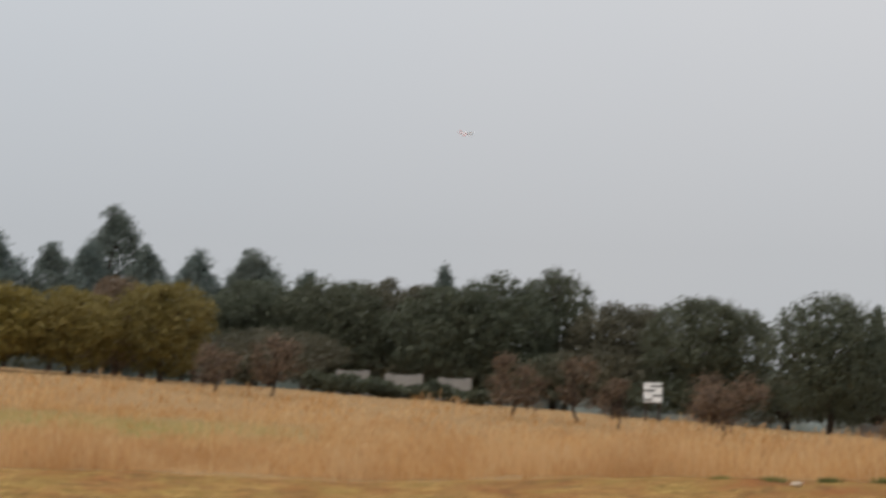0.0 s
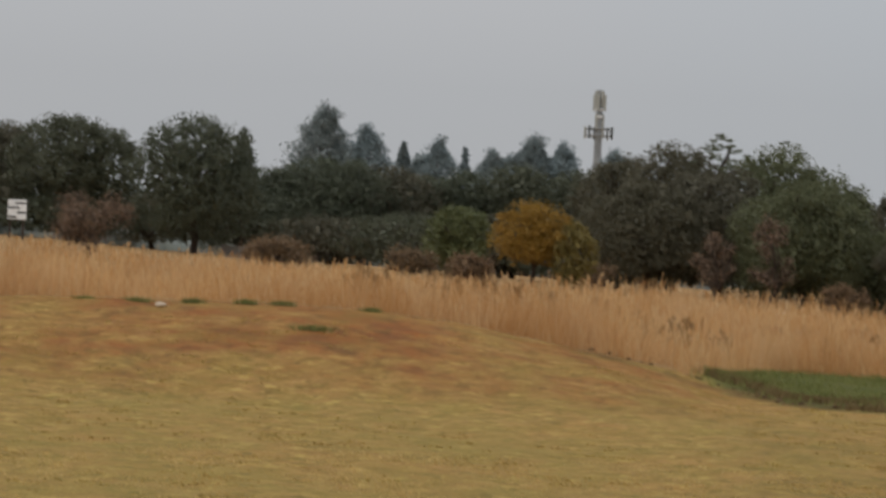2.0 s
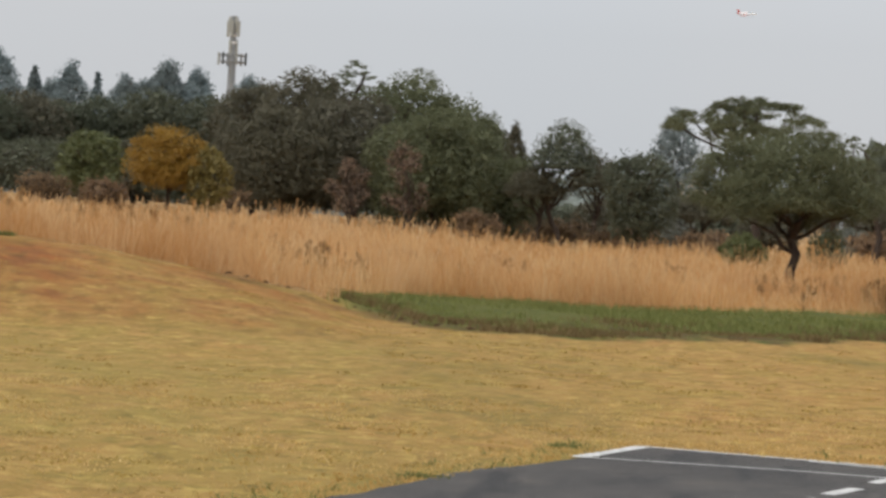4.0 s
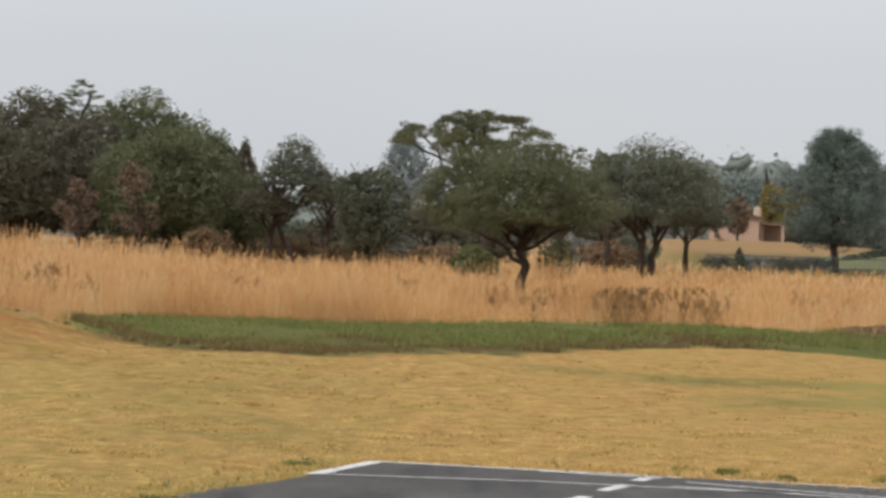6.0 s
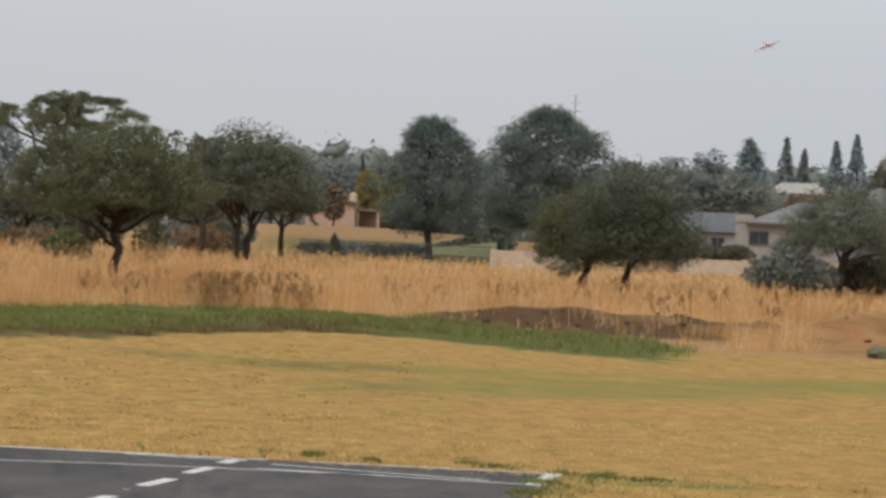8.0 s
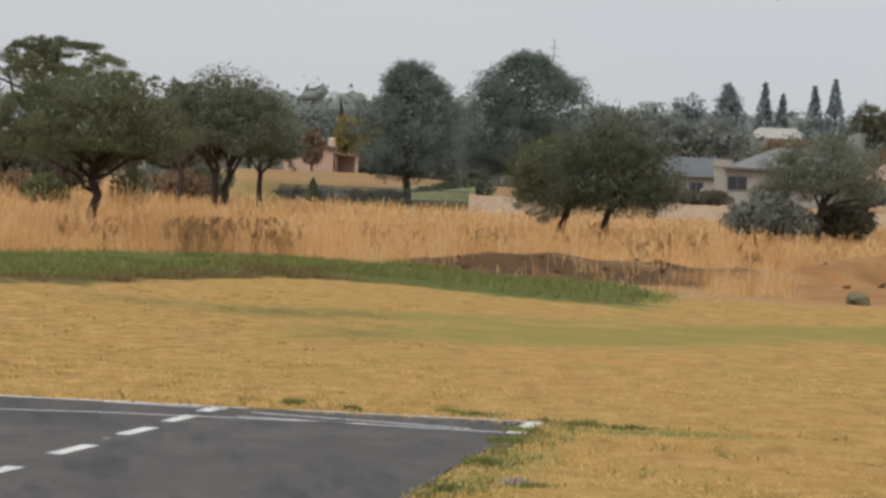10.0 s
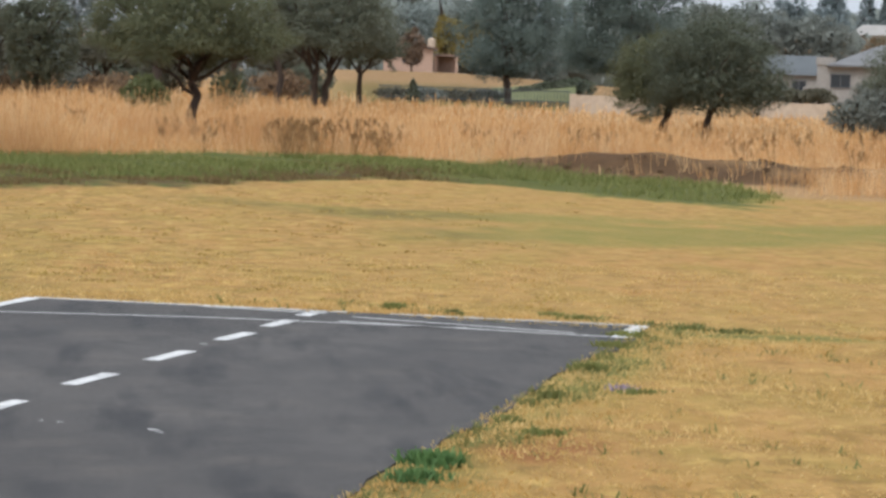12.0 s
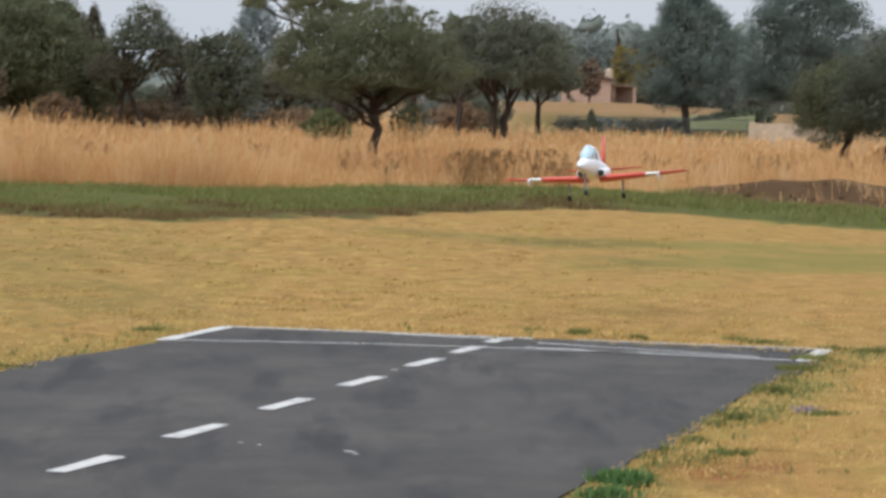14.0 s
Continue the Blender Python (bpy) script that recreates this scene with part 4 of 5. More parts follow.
tree("yellow_tree", -14.0, 105, 4.7, 3.6, "acacia", "yellow", "small round tree with bright ochre autumn leaves", "yellow trees", bark_top=0.35, droop=0.62)
tree("yellow_tree", -13.05, 104, 3.8, 1.8, "dense", "gold", "small tree with ochre and green leaves", "yellow trees")
CLUMP = [(-12.1, 125, 7.6, 4.8), (-10.9, 122, 8.0, 5.0), (-8.5, 120, 8.0, 5.2), (-7.5, 122, 7.2, 4.6), (-6.8, 125, 6.2, 3.0), (-11.4, 114, 5.8, 6.2), (-8.0, 112, 6.0, 6.4), (-9.9, 116, 6.6, 6.6), (-6.3, 116, 4.4, 3.0)]
for i, row in enumerate(CLUMP):
    tree("clump_tree", *row, "dense", ("woods", "woods", "olive", "olive", "woods", "woods", "olive", "woods", "olive")[i], "heavy dark tree in a dense clump by the veld", "tree clump", bark_top=0.4)
tree("umbrella_tree", -9.8, 124, 9.0, 5.0, "umbrella", "olive", "thin flat-topped acacia rising from the clump", "open acacias", bark_top=0.7)
BARE = [(-35.4, 108, 4.7, 2.4), (-34.1, 112, 5.2, 2.6), (-28.7, 105, 4.5, 3.0), (-27.2, 108, 4.7, 2.0), (-26.3, 104, 3.6, 2.0), (-23.9, 102, 4.0, 3.6), (-9.9, 104, 3.5, 2.0), (-8.7, 106, 4.3, 2.2)]
for row in BARE:
    tree("leafless_bush", *row, "bare", "brown", "leafless reddish-brown bush with fine twigs", "leafless bushes", cover=0.42, bark_top=0.3, category="bush")
SCRUB = [(-16.6, 112, 2.3, 3.0), (-15.4, 112, 2.2, 3.0), (-19.7, 112, 2.5, 3.4), (-12.6, 110, 2.1, 2.4), (-5.2, 112, 1.4, 3.4), (-3.6, 112, 1.3, 3.4), (-1.8, 110, 1.2, 3.4), (1.9, 116, 1.5, 3.0), (-7.0, 108, 1.6, 2.6)]
for row in SCRUB:
    tree("scrub_bush", *row, "bare", "tan", "low brown leafless scrub at the edge of trees", "scrub", cover=0.6, bark_top=0.2, category="bush")
for i in range(21):
    b = -42 + i * 1.95
    if b < -5.5:
        tree("undergrowth", b, 131 + (i * 7) % 9, float(rise(b, 131.0)) + 2.6 + (i % 3) * 0.5, 9.0, "dense", "dark" if i % 2 else "woods", "dark bushy undergrowth below the woodland trees", "undergrowth", cover=0.28, bark_top=0.3, category="bush")
MIDDLE = [(-6.2, 140, 6.8, 2.4, "pine", "woods"), (-5.1, 110, 5.8, 3.0, "acacia", "thorn"), (-4.4, 118, 4.8, 2.6, "acacia", "woods"), (-3.4, 105, 4.6, 3.2, "dense", "dark"), (-5.7, 110, 3.8, 2.8, "acacia", "woods"), (-2.0, 118, 3.0, 3.6, "acacia", "woods"), (1.9, 120, 3.6, 3.4, "acacia", "woods")]
THICKET = [(-6.0, 128, 2.6, 3.6), (-5.0, 126, 2.2, 3.4), (-4.2, 124, 2.6, 3.0), (-2.9, 122, 2.3, 3.2), (-2.2, 126, 2.6, 3.6), (-1.3, 124, 2.5, 3.4), (-0.5, 122, 2.2, 3.0), (1.3, 124, 1.7, 2.6), (2.0, 128, 2.4, 3.4), (2.6, 124, 1.9, 2.6)]
for i, row in enumerate(THICKET):
    tree("thicket_bush", *row, "dense", ("woods", "thorn", "woods", "silver")[i % 4], "grey-brown thicket behind the dry veld", "thicket", cover=0.6, bark_top=0.3, category="bush")
for row in MIDDLE:
    tree("thorn_tree", *row, "open grey-green thorn tree at the back of the veld", "thorn trees")
tree("poplar_tree", -2.6, 220, 11.6, 5.6, "pine", "haze", "tall poplar far behind the veld, coloured blue-green for haze", bark_top=0.9)
tree("umbrella_tree", -0.9, 85, 6.05, 6.0, "umbrella", "olive", "tall open acacia with thin flat leaf layers", "open acacias", bark_top=0.55)
tree("umbrella_tree", 0.95, 86, 5.15, 2.6, "umbrella", "olive", "small open acacia with flat leaf layers", "open acacias", bark_top=0.6)
tree("umbrella_tree", 1.95, 104, 6.0, 2.4, "umbrella", "olive", "small open acacia with flat leaf layers", "open acacias", bark_top=0.6)
tree("acacia_tree", -0.15, 62, 4.15, 4.9, "acacia", "olive", "spreading acacia with one dark leaning trunk in dry grass", "near acacias", stems=((0.35, 0.0),), bark_top=0.42, droop=0.48, boughs=((4, (1.75, -0.2, 2.05)), (3, (-1.3, 0.1, 1.9))))
tree("green_shrub", -1.0, 84, 1.35, 1.5, "dense", "fresh", "small fresh green shrub beside tall grass", "shrubs", category="bush")
tree("green_shrub", 0.85, 86, 1.5, 1.3, "dense", "olive", "small olive shrub beside tall grass", "shrubs", category="bush")
tree("acacia_tree", 3.0, 100, 5.7, 5.2, "acacia", "thorn", "round-topped acacia with forked dark trunks", "near acacias", stems=((-0.75, 0.0), (-0.1, 0.2)), bark_top=0.38, droop=0.52)
tree("acacia_tree", 4.0, 104, 4.9, 2.9, "acacia", "thorn", "smaller acacia with a thin upright trunk", "near acacias", stems=((-0.6, 0.0),), droop=0.5)
tree("gum_tree", 7.1, 155, 8.7, 6.6, "gum", "gum", "tall dark gum tree with a straight bare trunk", "gum trees")
tree("gum_tree", 9.75, 170, 10.3, 9.0, "gum", "gum", "large heavy gum tree with ragged top", "gum trees")
tree("acacia_tree", 10.4, 78, 3.25, 3.2, "acacia", "olive", "low spreading acacia with slim twin trunks", "near acacias", stems=((0.0, 0.0), (0.35, 0.2)), droop=0.68)
tree("acacia_tree", 11.75, 76, 3.75, 4.4, "acacia", "dark", "broad dark acacia forking close to the ground", "near acacias", stems=((-0.6, 0.0),), bark_top=0.26, droop=0.72)
tree("acacia_tree", 16.4, 84, 3.7, 4.6, "acacia", "thorn", "open acacia with thin foliage and dark leaning trunk", "near acacias", stems=((-0.25, 0.0),), cover=0.45, droop=0.5)
for row in ((14.75, 82, 1.35, 1.7), (15.25, 83, 1.7, 1.7), (15.7, 83, 1.25, 1.9)):
    tree("silver_bush", *row, "dense", "silver", "sprawling silver-grey bush below an acacia", "silver bushes", category="bush", cover=0.6, bark_top=0.2)
tree("silver_bush", 16.9, 85, 1.3, 2.2, "dense", "woods", "dark low bush below an acacia", category="bush", bark_top=0.3)
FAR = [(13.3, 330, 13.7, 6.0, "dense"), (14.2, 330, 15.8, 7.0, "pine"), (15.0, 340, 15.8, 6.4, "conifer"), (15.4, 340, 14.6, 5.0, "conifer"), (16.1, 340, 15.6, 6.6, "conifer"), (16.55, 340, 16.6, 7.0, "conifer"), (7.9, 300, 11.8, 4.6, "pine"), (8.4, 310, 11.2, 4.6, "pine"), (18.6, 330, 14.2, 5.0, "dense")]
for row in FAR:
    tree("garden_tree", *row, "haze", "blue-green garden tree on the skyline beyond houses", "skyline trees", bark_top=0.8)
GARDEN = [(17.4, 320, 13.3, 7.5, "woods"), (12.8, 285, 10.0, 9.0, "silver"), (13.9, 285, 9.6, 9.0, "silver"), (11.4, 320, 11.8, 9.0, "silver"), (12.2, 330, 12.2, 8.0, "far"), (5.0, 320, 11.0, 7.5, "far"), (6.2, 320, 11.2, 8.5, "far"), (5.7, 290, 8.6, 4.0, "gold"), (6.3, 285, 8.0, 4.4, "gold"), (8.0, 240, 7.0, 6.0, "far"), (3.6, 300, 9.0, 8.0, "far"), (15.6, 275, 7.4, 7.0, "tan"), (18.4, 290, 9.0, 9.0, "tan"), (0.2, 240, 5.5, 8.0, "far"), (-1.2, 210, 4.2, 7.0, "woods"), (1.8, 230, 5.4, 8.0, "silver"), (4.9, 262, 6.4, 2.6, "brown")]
# far and silver leaves here carry the haze in their colour
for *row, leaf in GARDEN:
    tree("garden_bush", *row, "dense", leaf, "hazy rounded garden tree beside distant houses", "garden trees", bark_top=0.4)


def palm(bearing, r, top):
    x, y = polar(bearing, r)
    z = height(x, y)
    h = top - z
    root = base("palm_tree", x, y, z)
    rng = random.Random(77)
    v, f = tubes([limb((0, 0, -0.2), (0, 0, h - 1.0), 0.28, 0.2, rng, 0.02, 5)])
    part_of("trunk", net("trunk", v, f, BARK, True), root)
    vs, fs = [], []
    for i in range(22):
        a, up = i * 2.399, rng.uniform(-0.2, 1.0)
        d = Vector((math.cos(a), math.sin(a), 0))
        for k in range(10):
            t0, t1 = k / 10, (k + 1) / 10
            p0, p1 = (Vector((0, 0, h - 1.0)) + d * 2.0 * t + Vector((0, 0, 1.6 * up * t - 1.5 * t * t)) for t in (t0, t1))
            s = d.cross(Vector((0, 0, 1))) * (0.34 * math.sin(math.pi * (0.1 + 0.85 * t0)))
            n = len(vs)
            vs += [p0, p1 + s - Vector((0, 0, 0.15)), p1, p1 - s - Vector((0, 0, 0.15))]
            fs.append((n, n + 1, n + 2, n + 3))
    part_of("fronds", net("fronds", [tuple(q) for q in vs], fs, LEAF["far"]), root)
    tagged(root, "tall palm with drooping fronds on the skyline", "palm", "palms")


for row in ((5.5, 300, 11.9), (12.55, 330, 13.2), (8.5, 300, 12.4)):
    palm(*row)


def build_far_woods():
    """Belts of woodland that close the distance."""
    rng, nrng = random.Random(9), np.random.default_rng(9)
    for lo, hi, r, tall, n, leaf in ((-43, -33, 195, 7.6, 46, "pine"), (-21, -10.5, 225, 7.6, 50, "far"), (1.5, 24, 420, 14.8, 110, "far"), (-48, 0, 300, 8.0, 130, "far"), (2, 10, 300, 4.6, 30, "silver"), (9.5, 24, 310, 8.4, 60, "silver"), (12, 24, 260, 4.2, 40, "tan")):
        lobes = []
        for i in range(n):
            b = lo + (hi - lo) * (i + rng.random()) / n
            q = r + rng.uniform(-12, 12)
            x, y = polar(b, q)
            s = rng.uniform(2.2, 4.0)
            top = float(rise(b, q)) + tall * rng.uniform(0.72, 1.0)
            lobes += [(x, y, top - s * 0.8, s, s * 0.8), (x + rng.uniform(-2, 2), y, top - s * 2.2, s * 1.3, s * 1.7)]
        # the belts' haze is only the pale leaf colour
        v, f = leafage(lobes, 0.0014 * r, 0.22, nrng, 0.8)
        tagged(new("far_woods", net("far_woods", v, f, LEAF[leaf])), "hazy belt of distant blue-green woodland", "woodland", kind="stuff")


build_far_woods()


# ---- buildings and far structures ----
def window(parent, x, y, z, w, h, name="window"):
    """A recessed pane in a frame on a wall that faces -y."""
    bm = bmesh.new()
    for x0, x1, z0, z1 in ((x - w / 2 - 0.07, x - w / 2, z, z + h), (x + w / 2, x + w / 2 + 0.07, z, z + h), (x - w / 2 - 0.07, x + w / 2 + 0.07, z - 0.08, z), (x - w / 2 - 0.07, x + w / 2 + 0.07, z + h, z + h + 0.08), (x - 0.03, x + 0.03, z, z + h)):
        box(bm, x0, x1, y - 0.10, y + 0.04, z0, z1)
    frame_ob = part(name, bm, TILES, parent)
    bm = bmesh.new()
    box(bm, x - w / 2, x + w / 2, y - 0.04, y + 0.03, z, z + h)
    part("pane", bm, GLASS, frame_ob, "dark window glass")


def gable_house():
    x, y = polar(5.12, 268)
    h = base("house", x, y, height(x, y), -5)
    bm = bmesh.new()
    solid(bm, [[(-4.0, q, -0.8), (1.2, q, -0.8), (1.2, q, 2.35), (-2.6, q, 3.2), (-4.0, q, 2.7)] for q in (0, 9)])
    part("wall", bm, PINK, h)
    bm = bmesh.new()
    solid(bm, [[(-4.4, q, 2.62), (-2.6, q, 3.30), (1.7, q, 2.36), (1.7, q, 2.52), (-2.6, q, 3.50), (-4.4, q, 2.80)] for q in (-0.5, 9.5)])
    part("roof", bm, RUST, h, "low brown sheet roof")
    window(h, -1.2, 0, 1.0, 1.5, 0.95)
    bm = bmesh.new()
    box(bm, 1.3, 3.9, 0.8, 8, 1.75, 1.93)
    part("carport_roof", bm, RUST, h, "flat dark carport roof")
    for k in (1.5, 3.7):
        bm = bmesh.new()
        box(bm, k - 0.14, k + 0.14, 0.9, 1.2, -0.8, 1.75, 0.02)
        part("post", bm, PINK, h)
    bm = bmesh.new()
    box(bm, 1.3, 3.9, 6.5, 6.7, -0.8, 1.75)
    part("back_wall", bm, PINK, h)
    bm = bmesh.new()
    rod(bm, (1.0, 4, 2.6), (1.0, 4, 3.5), 0.42, 0.42, 14)
    rod(bm, (1.0, 4, 3.5), (1.0, 4, 3.65), 0.42, 0.15, 14)
    part("water_tank", bm, CREAM, h, "cream plastic water tank")
    tagged(h, "low pink plastered house with brown roof and carport", "house")


def flat_house():
    x, y = polar(14.6, 210)
    h = base("house", x, y, height(x, y), -14.6)
    bm = bmesh.new()
    box(bm, -2.4, 9.0, 0, 8, -1.0, 3.1)
    part("wall", bm, PALE, h)
    bm = bmesh.new()
    box(bm, -2.5, -0.9, -0.1, 3, 3.1, 3.75, 0.03)
    part("parapet", bm, PALE, h)
    bm = bmesh.new()
    a = [(-1.6, -0.6), (9.6, -0.6), (9.6, 8.6), (-1.6, 8.6)]
    solid(bm, [[(p, q, 3.0) for p, q in a], [(p, q, 3.16) for p, q in a], [(2.6, 3.6, 4.9), (5.4, 3.6, 4.9), (5.4, 4.4, 4.9), (2.6, 4.4, 4.9)]])
    part("roof", bm, TILES, h, "grey tiled hip roof")
    window(h, -0.5, 0, 1.35, 1.5, 1.0)
    window(h, 3.2, 0, 1.1, 1.4, 1.2)
    window(h, 6.6, 0, 1.1, 1.4, 1.2)
    bm = bmesh.new()
    box(bm, -3.5, -2.4, 0.3, 2.0, -1.0, 1.3)
    part("gate_wall", bm, PALE, h)
    tagged(h, "white plastered house with grey hip roof", "house")
    x, y = polar(13.45, 222)
    s = base("outbuilding", x, y, height(x, y), -13.5)
    bm = bmesh.new()
    box(bm, -2.6, 2.4, 0, 5, -1.0, 2.3)
    part("wall", bm, PALE, s)
    bm = bmesh.new()
    solid(bm, [[(p, -0.4, 2.2), (p, 5.4, 2.2), (p, 3.4, 3.9), (p, 1.9, 3.9)] for p in (-2.9, 2.7)])
    part("roof", bm, SHEET, s, "grey sheet roof")
    window(s, 0.4, 0, 0.8, 1.1, 0.9)
    tagged(s, "low outbuilding with grey sheet roof", "outbuilding")


def far_house(bearing, r, z0, z1, wide, wall, roof, label):
    x, y = polar(bearing, r)
    g = height(x, y)
    h = base("house", x, y, g, -bearing)
    bm = bmesh.new()
    box(bm, -wide / 2, wide / 2, 0, 7, -0.5, z1 - g)
    part("wall", bm, wall, h)
    bm = bmesh.new()
    e = wide / 2 + 0.5
    t = z1 - g
    solid(bm, [[(-e, -0.5, t - 0.1), (e, -0.5, t - 0.1), (e, 7.5, t - 0.1), (-e, 7.5, t - 0.1)], [(-e * 0.55, 3.2, t + 1.3), (e * 0.55, 3.2, t + 1.3), (e * 0.55, 3.8, t + 1.3), (-e * 0.55, 3.8, t + 1.3)]])
    part("roof", bm, roof, h)
    for k in range(max(2, int(wide / 3))):
        window(h, -wide / 2 + (k + 0.5) * wide / max(2, int(wide / 3)), 0, t - 2.0, 1.2, 1.0)
    tagged(h, label, "house", "distant houses")


def wall_run(b0, r0, b1, r1, tall, material, label, name="boundary_wall", foot=-0.3):
    (x0, y0), (x1, y1) = polar(b0, r0), polar(b1, r1)
    gap = math.hypot(x1 - x0, y1 - y0)
    w = base(name, x0, y0, min(height(x0, y0), height(x1, y1)), math.degrees(math.atan2(y1 - y0, x1 - x0)))
    n = max(1, round(gap / 3))
    for i in range(n):
        bm = bmesh.new()
        box(bm, gap * i / n + 0.15, gap * (i + 1) / n - 0.15, -0.1, 0.1, foot, tall)
        part("panel", bm, material, w)
    for i in range(n + 1):
        bm = bmesh.new()
        box(bm, gap * i / n - 0.17, gap * i / n + 0.17, -0.17, 0.17, foot, tall + 0.05, 0.01)
        part("pier", bm, material, w)
    tagged(w, label, "wall")


gable_house()
flat_house()
far_house(15.3, 320, 6, 8.2, 7.0, CREAM, PALE, "cream house with pale roof among far trees")
far_house(14.3, 330, 6, 7.9, 5.0, PALE, TILES, "house with grey roof among far trees")
far_house(-2.35, 232, 3, 4.2, 3.4, CREAM, CREAM, "small pale building below a far poplar")
far_house(18.3, 225, 1, 3.0, 8.0, CREAM, RUST, "low cream house behind a boundary wall")
wall_run(8.55, 125, 10.3, 125, 0.86, CREAM, "low cream plastered boundary wall behind the veld")
wall_run(12.6, 128, 14.2, 128, 0.78, CREAM, "low cream plastered boundary wall behind the veld")
wall_run(16.9, 128, 20.5, 128, 0.70, CREAM, "low cream plastered boundary wall behind the veld")
# added pale panels in place of bright background seen through gaps under the canopy
for b0, b1 in ((-32.6, -32.0), (-31.5, -30.8), (-30.3, -29.7)):
    wall_run(b0, 129.5, b1, 129.5, 1.22, PALE, "pale wall piece standing in for bright gaps between woodland trunks")
srng = random.Random(17)
# bushes added to cover the panels up to a ragged bright top
for i in range(16):
    b = -33.2 + i * 0.25 + srng.uniform(-0.08, 0.08)
    r = srng.uniform(123, 127)
    tree("undergrowth_bush", b, r, height(*polar(b, r)) + srng.uniform(0.55, 1.15), srng.uniform(0.8, 1.7), "dense", "dark", "dark low undergrowth below the woodland edge", "undergrowth", bark_top=0.3, category="bush")
# another added pale panel, for the white glimpses further right
wall_run(-20.9, 128, -19.7, 128, 0.7, PALE, "pale wall standing in for white glimpses between woodland trunks")


def build_fence():
    (x0, y0), (x1, y1) = polar(4.2, 150), polar(8.5, 146)
    gap = math.hypot(x1 - x0, y1 - y0)
    f = base("palisade_fence", x0, y0, 0, math.degrees(math.atan2(y1 - y0, x1 - x0)))
    for z in (0.25, 0.85):
        bm = bmesh.new()
        box(bm, 0, gap, -0.02, 0.02, z, z + 0.06)
        part("rail", bm, DARKPAINT, f)
    bm = bmesh.new()
    solid(bm, [[(-0.018, q, -0.1), (0.018, q, -0.1), (0.018, q, 0.98), (0.0, q, 1.05), (-0.018, q, 0.98)] for q in (-0.035, -0.022)])
    first = part("pale", bm, DARKPAINT, f)
    for i in range(1, int(gap / 0.2)):
        part_of("pale", first.data, f, at=pose(i * 0.2, 0, 0))
    tagged(f, "dark steel palisade fence across the far lawn", "fence")


build_fence()
# the three dark ones are added in place of a black strip on the slope
for b, r, top, w, leaf in ((4.5, 152, 0.75, 2.4, "woods"), (5.2, 154, 0.8, 2.8, "silver"), (5.9, 156, 0.7, 3.2, "woods"), (6.6, 158, 0.8, 2.6, "silver"), (7.6, 180, 1.0, 2.6, "dark"), (8.1, 182, 1.4, 3.2, "dark"), (8.6, 184, 1.7, 3.0, "dark")):
    tree("hedge", b, r, top, w, "dense", leaf, "low hedge behind the fence, dark where it replaces a black strip", "hedges", cover=0.5, bark_top=0.3, category="hedge")

for b, r, top, w in ((13.0, 196, 1.7, 3.4), (13.5, 194, 1.3, 3.0), (14.0, 192, 1.5, 2.6), (15.2, 196, 2.2, 3.2), (17.2, 200, 2.4, 4.5)):
    tree("garden_hedge", b, r, top, w, "dense", "silver" if w > 3.1 else "woods", "grey-green garden hedge before white houses", "hedges", bark_top=0.3, category="hedge")


tree("young_conifer", 4.95, 149, 1.35, 1.0, "conifer", "thorn", "small grey-green conifer before the far fence")


def build_lawn_slope():
    """The watered green slope behind the fence."""
    bs, rs = np.linspace(6.7, 8.6, 20), np.linspace(163, 200, 10)
    b, r = np.meshgrid(bs, rs, indexing="ij")
    hump = np.interp(b, [6.7, 7.6, 8.6], [0.0, 0.45, 0.85]) * step(r, 163, 182)
    pts = np.stack([r * np.sin(np.radians(b)), r * np.cos(np.radians(b)), rise(b, r) + 0.03 + hump], -1).reshape(-1, 3)
    i = (np.arange(19)[:, None] * 10 + np.arange(9)).ravel()
    me = net("lawn_slope", pts, np.stack([i, i + 10, i + 11, i + 1], 1)[:, ::-1], plain_mat("watered_lawn", (0.088, 0.098, 0.026), (0.125, 0.122, 0.040), 0.4, 0.9), True)
    tagged(new("lawn_slope", me), "watered green lawn slope behind the fence", "lawn", kind="structure")


build_lawn_slope()


